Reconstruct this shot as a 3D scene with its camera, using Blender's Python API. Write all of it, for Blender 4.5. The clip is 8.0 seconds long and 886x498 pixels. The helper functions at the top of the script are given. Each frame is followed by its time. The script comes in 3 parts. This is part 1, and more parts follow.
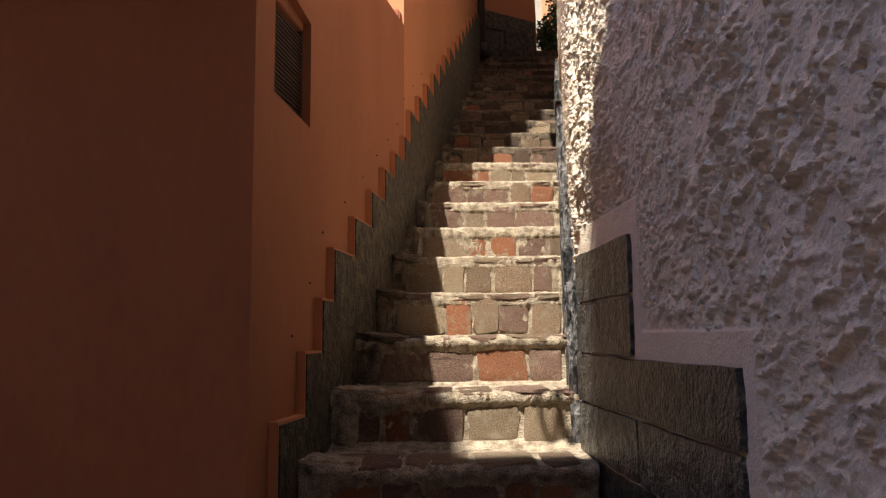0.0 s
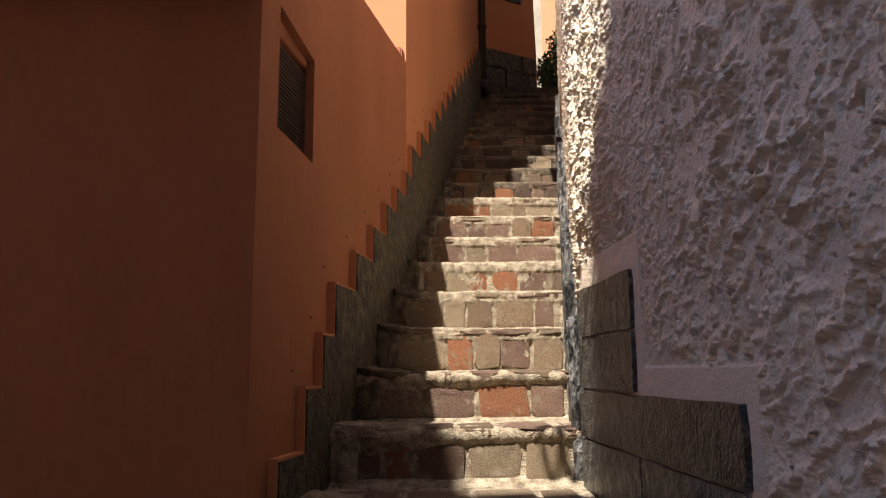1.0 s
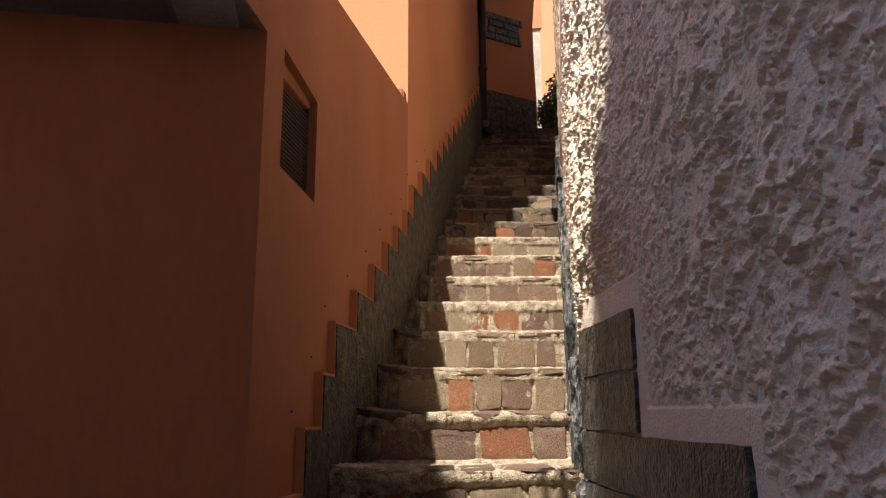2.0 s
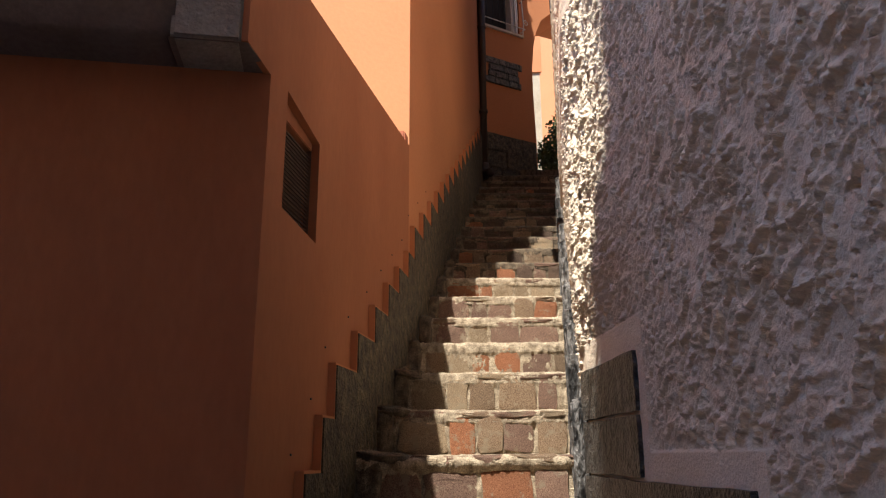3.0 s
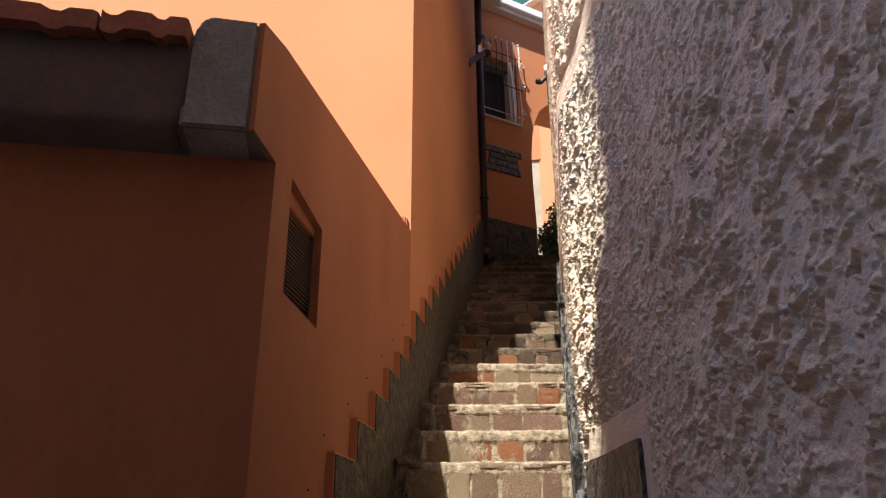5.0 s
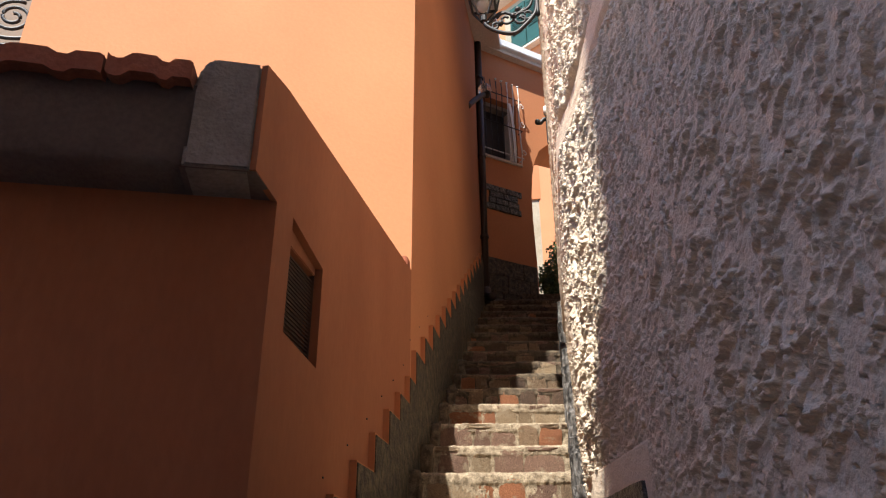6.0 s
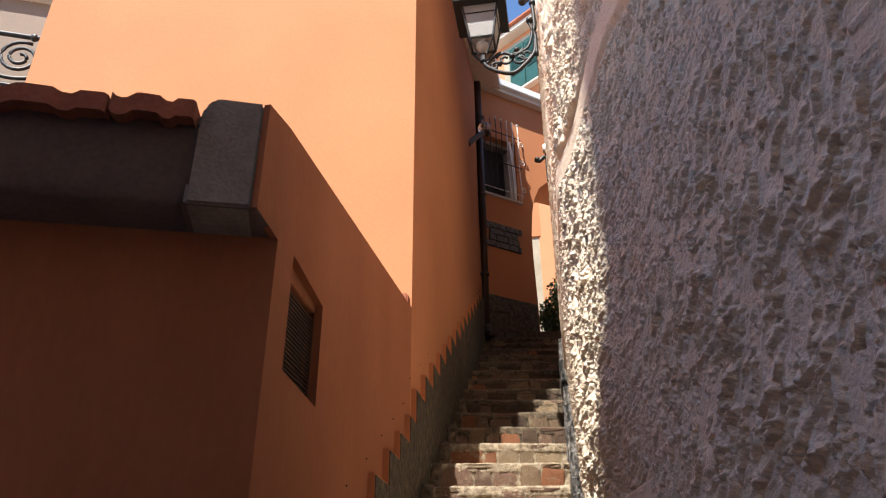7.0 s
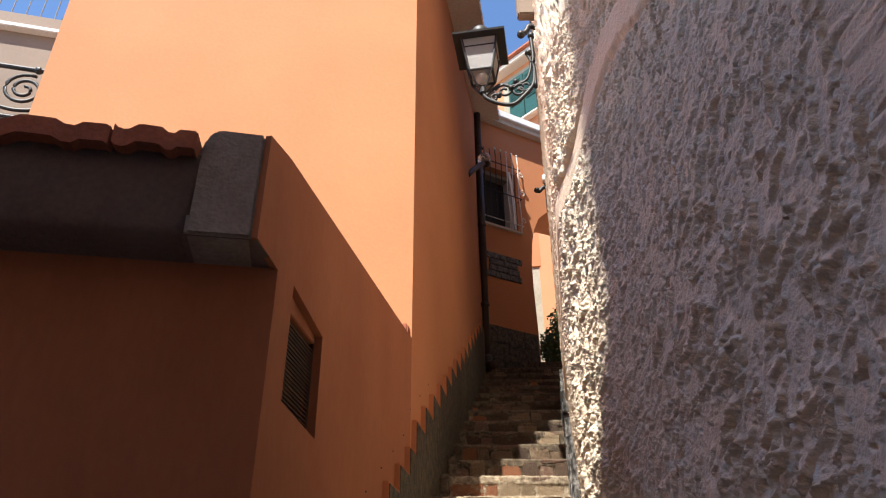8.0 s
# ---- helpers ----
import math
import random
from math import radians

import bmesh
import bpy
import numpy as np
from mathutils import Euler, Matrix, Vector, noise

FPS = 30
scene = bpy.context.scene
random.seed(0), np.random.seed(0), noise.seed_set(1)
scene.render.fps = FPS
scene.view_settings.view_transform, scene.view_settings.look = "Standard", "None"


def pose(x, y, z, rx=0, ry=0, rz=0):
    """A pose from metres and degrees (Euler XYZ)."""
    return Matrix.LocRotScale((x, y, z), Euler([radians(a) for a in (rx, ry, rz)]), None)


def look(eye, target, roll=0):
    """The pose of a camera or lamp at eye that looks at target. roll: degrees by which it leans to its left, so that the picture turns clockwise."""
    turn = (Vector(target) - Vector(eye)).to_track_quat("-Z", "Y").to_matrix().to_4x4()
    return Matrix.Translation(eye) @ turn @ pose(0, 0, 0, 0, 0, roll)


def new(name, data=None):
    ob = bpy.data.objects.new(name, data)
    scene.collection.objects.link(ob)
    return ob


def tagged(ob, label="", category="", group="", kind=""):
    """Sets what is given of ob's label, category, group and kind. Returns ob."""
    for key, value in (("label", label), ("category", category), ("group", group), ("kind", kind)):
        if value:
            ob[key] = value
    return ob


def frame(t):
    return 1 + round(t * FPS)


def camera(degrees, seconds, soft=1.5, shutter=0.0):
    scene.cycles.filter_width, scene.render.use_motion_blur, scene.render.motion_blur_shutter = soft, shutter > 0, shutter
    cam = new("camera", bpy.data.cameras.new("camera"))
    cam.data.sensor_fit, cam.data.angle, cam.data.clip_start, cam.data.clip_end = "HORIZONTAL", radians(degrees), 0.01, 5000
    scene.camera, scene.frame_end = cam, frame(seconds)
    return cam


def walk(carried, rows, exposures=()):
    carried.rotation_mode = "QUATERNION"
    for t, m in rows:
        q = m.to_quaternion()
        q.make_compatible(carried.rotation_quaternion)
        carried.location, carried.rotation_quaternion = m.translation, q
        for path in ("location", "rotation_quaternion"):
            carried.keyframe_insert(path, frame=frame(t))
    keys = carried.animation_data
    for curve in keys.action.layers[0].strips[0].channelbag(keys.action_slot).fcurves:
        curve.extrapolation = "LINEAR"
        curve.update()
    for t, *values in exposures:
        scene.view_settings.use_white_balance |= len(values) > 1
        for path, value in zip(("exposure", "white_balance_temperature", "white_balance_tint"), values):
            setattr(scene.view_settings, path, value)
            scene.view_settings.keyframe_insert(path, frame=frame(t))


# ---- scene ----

# ---- camera: it stands still on the foot of the stairs and tilts up ----
EYE = Vector((0.0, 0.0, 1.5))
TURNS = [  # seconds, yaw, pitch, roll
    (0.0, -0.01, 6.80, -0.58),
    (0.5, 0.03, 8.11, -0.52),
    (1.0, 0.07, 9.49, -0.48),
    (1.5, 0.10, 10.97, -0.43),
    (3.0, 0.19, 15.72, -0.35),
    (3.5, 0.21, 17.27, -0.33),
    (4.0, 0.23, 19.03, -0.33),
    (4.5, 0.25, 20.74, -0.32),
    (6.0, 0.28, 25.35, -0.36),
    (6.5, 0.29, 26.90, -0.38),
    (7.0, 0.29, 28.24, -0.41),
    (7.5, 0.29, 29.48, -0.45),
    (8.0, 0.28, 30.58, -0.49),
]


def aim(yaw, pitch, roll):
    return Matrix.Translation(EYE) @ pose(0, 0, 0, 0, 0, yaw) @ pose(0, 0, 0, 90 + pitch) @ pose(0, 0, 0, 0, 0, roll)


cam = camera(62.0, 8.0, soft=1.2)
walk(cam, [(t, aim(a, b, c)) for t, a, b, c in TURNS], exposures=[(0.0, 1.29), (8.0, 1.17)])

# ---- world and sun ----
SUN_FROM = Vector((-0.42, -0.82, 1.50)).normalized()   # behind the eye and to the left, high
world = bpy.data.worlds.new("sky")
scene.world = world
world.use_nodes = True
wn = world.node_tree
sky = wn.nodes.new("ShaderNodeTexSky")
sky.sky_type = "NISHITA"
sky.sun_disc = False
sky.sun_elevation = math.asin(SUN_FROM.z)
sky.sun_rotation = math.atan2(SUN_FROM.x, SUN_FROM.y)
sky.air_density, sky.dust_density, sky.ozone_density = 1.0, 0.0, 6.5
wn.links.new(sky.outputs[0], wn.nodes["Background"].inputs[0])
wn.nodes["Background"].inputs[1].default_value = 0.125
sun = new("sun", bpy.data.lights.new("sun", "SUN"))
sun.data.energy, sun.data.angle, sun.data.color = 4.7, radians(0.53), (1.0, 0.95, 0.88)
sun.matrix_world = look(SUN_FROM * 30, (0, 0, 0))

# ---- materials ----
MATS = {}


def mat(name, colour, second=None, rough=0.85, scale=6.0, fine=60.0, bump=0.15, depth=0.01, metal=0.0, mix=0.5, vary=0.0, streak=1.0, grain=0.12, smear=None):
    """Plain surface with large blotches and fine grain; vary shifts the value from piece to piece."""
    if name in MATS:
        return MATS[name]
    m = bpy.data.materials.new(name)
    m.use_nodes = True
    t = m.node_tree
    N, L = t.nodes, t.links
    b = N["Principled BSDF"]
    b.inputs["Roughness"].default_value, b.inputs["Metallic"].default_value = rough, metal
    co = N.new("ShaderNodeTexCoord")
    mp = N.new("ShaderNodeMapping")
    mp.inputs["Scale"].default_value = (1, 1, streak)
    L.new(co.outputs["Object"], mp.inputs[0])
    big, small = N.new("ShaderNodeTexNoise"), N.new("ShaderNodeTexNoise")
    for nd, sc, de in ((big, scale, 6), (small, fine, 4)):
        L.new(mp.outputs[0], nd.inputs["Vector"])
        nd.inputs["Scale"].default_value, nd.inputs["Detail"].default_value = sc, de
    ramp = N.new("ShaderNodeValToRGB")
    ramp.color_ramp.elements[0].position, ramp.color_ramp.elements[1].position = 0.5 - mix / 2, 0.5 + mix / 2
    ramp.color_ramp.elements[0].color = (*colour, 1)
    ramp.color_ramp.elements[1].color = (*(second or [c * 1.25 for c in colour]), 1)
    L.new(big.outputs[0], ramp.inputs[0])
    hsv = N.new("ShaderNodeHueSaturation")
    L.new(ramp.outputs[0], hsv.inputs["Color"])
    gain = N.new("ShaderNodeMapRange")
    gain.inputs["From Min"].default_value, gain.inputs["From Max"].default_value = 0.3, 0.7
    gain.inputs["To Min"].default_value, gain.inputs["To Max"].default_value = 1 - grain, 1 + grain
    L.new(small.outputs[0], gain.inputs["Value"])
    if vary:
        info, rng, mul = N.new("ShaderNodeObjectInfo"), N.new("ShaderNodeMapRange"), N.new("ShaderNodeMath")
        rng.inputs["To Min"].default_value, rng.inputs["To Max"].default_value = 1 - vary, 1 + vary
        mul.operation = "MULTIPLY"
        L.new(info.outputs["Random"], rng.inputs["Value"])
        L.new(rng.outputs[0], mul.inputs[0]), L.new(gain.outputs[0], mul.inputs[1])
        L.new(mul.outputs[0], hsv.inputs["Value"])
    else:
        L.new(gain.outputs[0], hsv.inputs["Value"])
    if smear:
        spots, cut, blend = N.new("ShaderNodeTexNoise"), N.new("ShaderNodeMapRange"), N.new("ShaderNodeMix")
        spots.inputs["Scale"].default_value, spots.inputs["Detail"].default_value, spots.inputs["Roughness"].default_value = 13, 9, 0.72
        geo = N.new("ShaderNodeNewGeometry")
        L.new(geo.outputs["Position"], spots.inputs["Vector"])
        cut.inputs["From Min"].default_value, cut.inputs["From Max"].default_value = 0.535, 0.60
        cut.inputs["To Max"].default_value = 0.85
        L.new(spots.outputs[0], cut.inputs["Value"])
        blend.data_type = "RGBA"
        blend.inputs[7].default_value = (*smear, 1)
        L.new(cut.outputs[0], blend.inputs[0])
        L.new(hsv.outputs[0], blend.inputs[6])
        L.new(blend.outputs[2], b.inputs["Base Color"])
    else:
        L.new(hsv.outputs[0], b.inputs["Base Color"])
    if bump:
        bp, add = N.new("ShaderNodeBump"), N.new("ShaderNodeMath")
        add.operation = "ADD"
        L.new(big.outputs[0], add.inputs[0]), L.new(small.outputs[0], add.inputs[1])
        bp.inputs["Strength"].default_value, bp.inputs["Distance"].default_value = bump, depth
        L.new(add.outputs[0], bp.inputs["Height"]), L.new(bp.outputs[0], b.inputs["Normal"])
    MATS[name] = m
    return m


ORANGE = mat("orange_plaster", (0.47, 0.182, 0.075), (0.53, 0.215, 0.092), 0.9, 1.6, 50, 0.2, 0.005, grain=0.04)
LIT_APRICOT = mat("lit_apricot_plaster", (0.54, 0.23, 0.106), (0.625, 0.275, 0.131), 0.9, 1.4, 45, 0.2, 0.005, grain=0.03, mix=0.6)
SHADED_ORANGE = mat("shaded_orange_plaster", (0.31, 0.105, 0.043), (0.395, 0.147, 0.062), 0.9, 3.2, 50, 0.2, 0.005, grain=0.05, mix=0.7, streak=0.35)
GREY = mat("grey_cement", (0.22, 0.19, 0.155), (0.33, 0.29, 0.24), 0.95, 9, 70, 0.7, 0.012)
STUCCO = mat("stucco", (0.79, 0.65, 0.485), (0.86, 0.72, 0.55), 0.7, 7, 150, 0.6, 0.006, grain=0.06, mix=0.6)
SMOOTH = mat("smooth_plaster", (0.52, 0.42, 0.37), (0.60, 0.50, 0.45), 0.85, 7, 50, 0.25, 0.005)
STONE = mat("dark_stone", (0.012, 0.011, 0.010), (0.125, 0.112, 0.094), 0.34, 26, 95, 1.0, 0.014, mix=0.34, vary=0.3, streak=0.95, grain=0.65)
SLATE = mat("pale_slate", (0.012, 0.011, 0.010), (0.24, 0.225, 0.205), 0.6, 34, 140, 1.0, 0.03, mix=0.2, vary=0.2, streak=0.22, grain=0.55)
GREENSTONE = mat("green_stone", (0.011, 0.008, 0.005), (0.115, 0.09, 0.050), 0.6, 24, 90, 1.0, 0.018, mix=0.34, vary=0.3, streak=0.9, grain=0.6)
MORTAR = mat("mortar", (0.17, 0.122, 0.074), (0.56, 0.455, 0.315), 0.95, 30, 190, 1.0, 0.012, mix=0.42, grain=0.4)
SHADED_CEMENT = mat("shaded_cement", (0.12, 0.091, 0.075), (0.19, 0.148, 0.124), 0.95, 4, 60, 0.4, 0.008)
SHADE_MORTAR = mat("shade_mortar", (0.050, 0.034, 0.021), (0.22, 0.165, 0.105), 0.95, 30, 190, 1.0, 0.012, mix=0.42, grain=0.4)
BRICKS = [
    mat("brown_brick", (0.15, 0.086, 0.047), (0.43, 0.295, 0.175), 0.9, 38, 170, 1.0, 0.010, vary=0.25, mix=0.36, grain=0.4, smear=(0.42, 0.325, 0.21)),
    mat("tan_brick", (0.24, 0.16, 0.088), (0.51, 0.375, 0.23), 0.9, 38, 170, 1.0, 0.010, vary=0.2, mix=0.36, grain=0.36, smear=(0.42, 0.325, 0.21)),
    mat("red_brick", (0.24, 0.076, 0.032), (0.53, 0.225, 0.10), 0.9, 38, 170, 1.0, 0.010, vary=0.2, mix=0.40, grain=0.38, smear=(0.42, 0.325, 0.21)),
    mat("mauve_brick", (0.135, 0.069, 0.047), (0.39, 0.235, 0.155), 0.9, 38, 170, 1.0, 0.010, vary=0.25, mix=0.36, grain=0.4, smear=(0.38, 0.29, 0.19)),
    mat("shade_brick", (0.045, 0.027, 0.018), (0.19, 0.115, 0.07), 0.9, 38, 170, 1.0, 0.010, vary=0.3, mix=0.36, grain=0.4),
]
TILE = mat("terracotta_tile", (0.30, 0.09, 0.045), (0.42, 0.15, 0.08), 0.85, 9, 70, 0.4, 0.008, vary=0.12)
IRON = mat("black_iron", (0.009, 0.009, 0.010), (0.016, 0.015, 0.015), 0.5, 20, 120, 0.15, 0.002)
BROWN_METAL = mat("brown_pipe", (0.035, 0.02, 0.014), (0.05, 0.03, 0.02), 0.5, 12, 80, 0.1, 0.002)
RUST = mat("rusty_metal", (0.085, 0.040, 0.024), (0.125, 0.06, 0.036), 0.7, 14, 80, 0.2, 0.002)
WHITE_PAINT = mat("white_paint", (0.74, 0.72, 0.67), (0.80, 0.78, 0.74), 0.5, 12, 60, 0.1, 0.002)
GREEN_PAINT = mat("green_paint", (0.008, 0.060, 0.050), (0.012, 0.085, 0.070), 0.5, 8, 60, 0.1, 0.002)
PALE = mat("pale_plaster", (0.34, 0.305, 0.22), (0.42, 0.38, 0.29), 0.9, 3, 40, 0.3, 0.006)
BEIGE = mat("beige_plaster", (0.58, 0.50, 0.42), (0.63, 0.56, 0.47), 0.9, 2, 40, 0.2, 0.006)
TAN_SHADE = mat("tan_shade_plaster", (0.25, 0.19, 0.145), (0.30, 0.235, 0.18), 0.9, 2, 40, 0.15, 0.004, grain=0.04)
PAVING = mat("paving", (0.36, 0.30, 0.235), (0.48, 0.41, 0.33), 0.9, 6, 60, 0.5, 0.01)
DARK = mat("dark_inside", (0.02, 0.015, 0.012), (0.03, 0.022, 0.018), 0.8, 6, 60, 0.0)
LEAF = mat("leaf", (0.035, 0.07, 0.015), (0.07, 0.12, 0.03), 0.55, 30, 90, 0.1, 0.002)


# ---- small builders ----
def mesh_of(bm, name, material, smooth=False):
    me = bpy.data.meshes.new(name)
    bmesh.ops.recalc_face_normals(bm, faces=bm.faces[:])
    bm.to_mesh(me)
    bm.free()
    me.materials.append(material)
    if smooth:
        me.polygons.foreach_set("use_smooth", [True] * len(me.polygons))
    return me


def part(name, bm, material, parent=None, label="", smooth=False):
    ob = new(name, mesh_of(bm, name, material, smooth))
    ob.parent = parent
    return tagged(ob, label)


def thing(name, label, category, group="", kind="", at=(0, 0, 0)):
    ob = new(name)
    ob.location = at
    ob.empty_display_size = 0.1
    return tagged(ob, label, category, group, kind)


def box(bm, lo, hi, m=None, bevel=0.0):
    """A box between two corners, set by the pose m."""
    g = bmesh.ops.create_cube(bm, size=1)
    size = [b - a for a, b in zip(lo, hi)]
    mid = [(a + b) / 2 for a, b in zip(lo, hi)]
    bmesh.ops.transform(bm, matrix=(m or Matrix()) @ Matrix.Translation(mid) @ Matrix.Diagonal((*size, 1)), verts=g["verts"])
    if bevel:
        edges = list({e for v in g["verts"] for e in v.link_edges})
        bmesh.ops.bevel(bm, geom=edges, offset=bevel, segments=2, affect="EDGES", clamp_overlap=True)
    return bm


def cube(lo, hi, m=None, bevel=0.0):
    return box(bmesh.new(), lo, hi, m, bevel)


def prism(bm, outline, lo, hi, m=None):
    """An outline in x and z, extruded along y from lo to hi."""
    m = m or Matrix()
    a = [bm.verts.new(m @ Vector((x, lo, z))) for x, z in outline]
    b = [bm.verts.new(m @ Vector((x, hi, z))) for x, z in outline]
    bm.faces.new(a), bm.faces.new(b[::-1])
    for i in range(len(a)):
        j = (i + 1) % len(a)
        bm.faces.new((a[i], b[i], b[j], a[j]))
    return bm


def tube(bm, points, radius, sides=8, taper=None):
    """A round bar along points."""
    pts = [Vector(p) for p in points]
    rings = []
    for i, p in enumerate(pts):
        d = (pts[min(i + 1, len(pts) - 1)] - pts[max(i - 1, 0)]).normalized()
        q = d.to_track_quat("Z", "Y")
        r = radius if taper is None else radius * (1 + (taper - 1) * i / (len(pts) - 1))
        rings.append([bm.verts.new(p + q @ Vector((r * math.cos(k * math.tau / sides), r * math.sin(k * math.tau / sides), 0))) for k in range(sides)])
    for a, b in zip(rings, rings[1:]):
        for k in range(sides):
            bm.faces.new((a[k], a[(k + 1) % sides], b[(k + 1) % sides], b[k]))
    bm.faces.new(rings[0]), bm.faces.new(rings[-1][::-1])
    return bm


def ball(bm, at, r, sides=10):
    bmesh.ops.create_uvsphere(bm, u_segments=sides, v_segments=max(6, sides // 2 + 1), radius=r, matrix=Matrix.Translation(at))
    return bm


# ---- the plan ----
STEP, TREAD, Y0, Z0 = 0.18, 0.299, 2.125, 1.142     # rise, going, nosing of step 0
SLOPE = 0.15


def left_x(y):
    return -0.475 + SLOPE * (y - 1.91)


def right_x(y):
    return 0.448 + 0.155 * (y - 2.424)


def stair_z(y):
    return Z0 + STEP * (y - Y0) / TREAD


TURN = -math.degrees(math.atan(SLOPE))
LEFT = pose(left_x(0), 0, 0, 0, 0, TURN)             # along the wall: y; out of the wall to the stairs: x
K = math.sqrt(1 + SLOPE * SLOPE)                     # metres along the wall for each metre of y

NEAR = pose(0.448, 2.424, 0, 0, 0, 3.72)             # near right wall: y along it, minus x out to the stairs
FARW = pose(0.448, 2.424, 0, 0, 0, -8.81)            # right wall beside the upper stairs
FRONT = pose(left_x(1.85), 1.85, 0, 0, 0, 9.5)       # front of the lean-to: minus x along it, minus y out to the street
UPPER = pose(left_x(3.77), 3.77, 0, 0, 0, 9.5)
FAR = pose(0.42, 7.87, 0, 0, 0, 30)                  # house at the head of the stairs
HILL = pose(0.9, 12.0, 0, 0, 0, -46)                 # house on the hill behind


# ---- relief ----
def lattice(u, v, seed):
    """Smooth gradient noise over arrays, about -0.7 to 0.7."""
    iu, iv = np.floor(u).astype(np.int64), np.floor(v).astype(np.int64)
    fu, fv = u - iu, v - iv

    def corner(a, b):
        h = (iu + a) * 374761393 + (iv + b) * 668265263 + seed * 1442695041
        h = (h ^ (h >> 13)) * 1274126177
        ang = ((h ^ (h >> 16)) & 4095) / 4096 * math.tau
        return np.cos(ang) * (fu - a) + np.sin(ang) * (fv - b)

    su, sv = fu * fu * fu * (fu * (fu * 6 - 15) + 10), fv * fv * fv * (fv * (fv * 6 - 15) + 10)
    lo = corner(0, 0) * (1 - su) + corner(1, 0) * su
    hi = corner(0, 1) * (1 - su) + corner(1, 1) * su
    return lo * (1 - sv) + hi * sv


def layered(u, v, seed, octaves=4):
    return sum(lattice(u * 2**k, v * 2**k, seed + k) * 0.55**k for k in range(octaves))


def ramp(a, lo, hi):
    x = np.clip((a - lo) / (hi - lo), 0, 1)
    return x * x * (3 - 2 * x)


def sheet(name, places, material, parent=None, label="", smooth=True):
    """A mesh over a grid of places, an array of rows x columns x 3."""
    r, c = places.shape[:2]
    k = np.arange(r * c).reshape(r, c)
    faces = np.stack([k[:-1, :-1], k[1:, :-1], k[1:, 1:], k[:-1, 1:]], -1).reshape(-1, 4)
    me = bpy.data.meshes.new(name)
    me.from_pydata(places.reshape(-1, 3).tolist(), [], faces.tolist())
    me.materials.append(material)
    if smooth:
        me.polygons.foreach_set("use_smooth", [True] * len(me.polygons))
    ob = new(name, me)
    ob.parent = parent
    return tagged(ob, label)


def spiral(at, turns, r0, r1, start=0.0, way=1, steps=22):
    """Points of a scroll in a plane: pairs (s, z)."""
    return [(at[0] + (r0 + (r1 - r0) * i / steps) * math.cos(start + way * turns * math.tau * i / steps),
             at[1] + (r0 + (r1 - r0) * i / steps) * math.sin(start + way * turns * math.tau * i / steps)) for i in range(steps + 1)]


def bend(points, steps=24):
    """A smooth line through points (Catmull-Rom)."""
    p = [Vector(q) for q in points]
    p = [p[0] * 2 - p[1], *p, p[-1] * 2 - p[-2]]
    out = []
    for i in range(1, len(p) - 2):
        for k in range(steps):
            t = k / steps
            a, b, c, d = p[i - 1:i + 3]
            out.append(0.5 * (2 * b + (c - a) * t + (2 * a - 5 * b + 4 * c - d) * t * t + (3 * b - a - 3 * c + d) * t**3))
    return out + [p[-2]]


# ---- ground ----
tagged(part("ground", cube((-300, -300, -0.3), (300, 300, 0.0)), PAVING), "worn stone street at the foot of the stairs", "ground", kind="structure")

# ---- lean-to house beside the stairs ----
CORNER_Y, EDGE_Y, WALL_T = 1.85, 3.77, 0.3
ya, yb = CORNER_Y * K, EDGE_Y * K
M_SIDE = LEFT @ pose(0, 0, 0, 0, 0, 90)              # x along the left wall, y away from the stairs


def wall_piece(bm, y0, y1, z0, z1, z2=None, near=0.0, t=WALL_T):
    """A block of the left wall between two distances along it; its top slopes from z1 to z2."""
    z2 = z1 if z2 is None else z2
    return prism(bm, [(y0, z0), (y1, z0), (y1, z2), (y0, z1)], near, t, M_SIDE)


def verge(y):
    return 2.93 + 0.117 * (y - 1.85)


lean = thing("lean_to", "low orange plastered house with tiled roof beside stairs", "house")
WY0, WY1, WZ0, WZ1 = 1.982 * K, 2.285 * K, 2.172, 2.53
bm = bmesh.new()
outline = [(ya, 0.0), (yb, 0.0), (yb, verge(EDGE_Y)), (ya, verge(CORNER_Y))]
hole = [(WY0, WZ0 + 0.012), (WY1, WZ0 - 0.008), (WY1, WZ1 - 0.02), (WY0, WZ1 + 0.02)]
for depth, flip in ((0.0, False), (WALL_T, True)):
    o = [bm.verts.new(M_SIDE @ Vector((x, depth, z))) for x, z in outline]
    h = [bm.verts.new(M_SIDE @ Vector((x, depth, z))) for x, z in hole]
    for i in range(4):
        j = (i + 1) % 4
        bm.faces.new((o[i], o[j], h[j], h[i]))
    if flip:
        for ring, back in ((o, o0), (h, h0)):
            for i in range(4):
                j = (i + 1) % 4
                bm.faces.new((back[i], back[j], ring[j], ring[i]))
    o0, h0 = o, h
part("side_wall", bm, SHADED_ORANGE, lean)
part("front_wall", cube((-4.5, 0, 0), (-0.0005, 0.3, 2.62), FRONT), SHADED_ORANGE, lean, "orange plastered front, its shade put into the colour")

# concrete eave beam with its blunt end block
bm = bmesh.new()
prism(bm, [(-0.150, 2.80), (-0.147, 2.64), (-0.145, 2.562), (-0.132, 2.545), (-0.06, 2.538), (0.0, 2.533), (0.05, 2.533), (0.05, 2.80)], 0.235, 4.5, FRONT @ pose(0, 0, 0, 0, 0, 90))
part("eave_beam", bm, SHADED_CEMENT, lean, "grey cement eave beam over a cove, darkened for shade", True)
bm = bmesh.new()
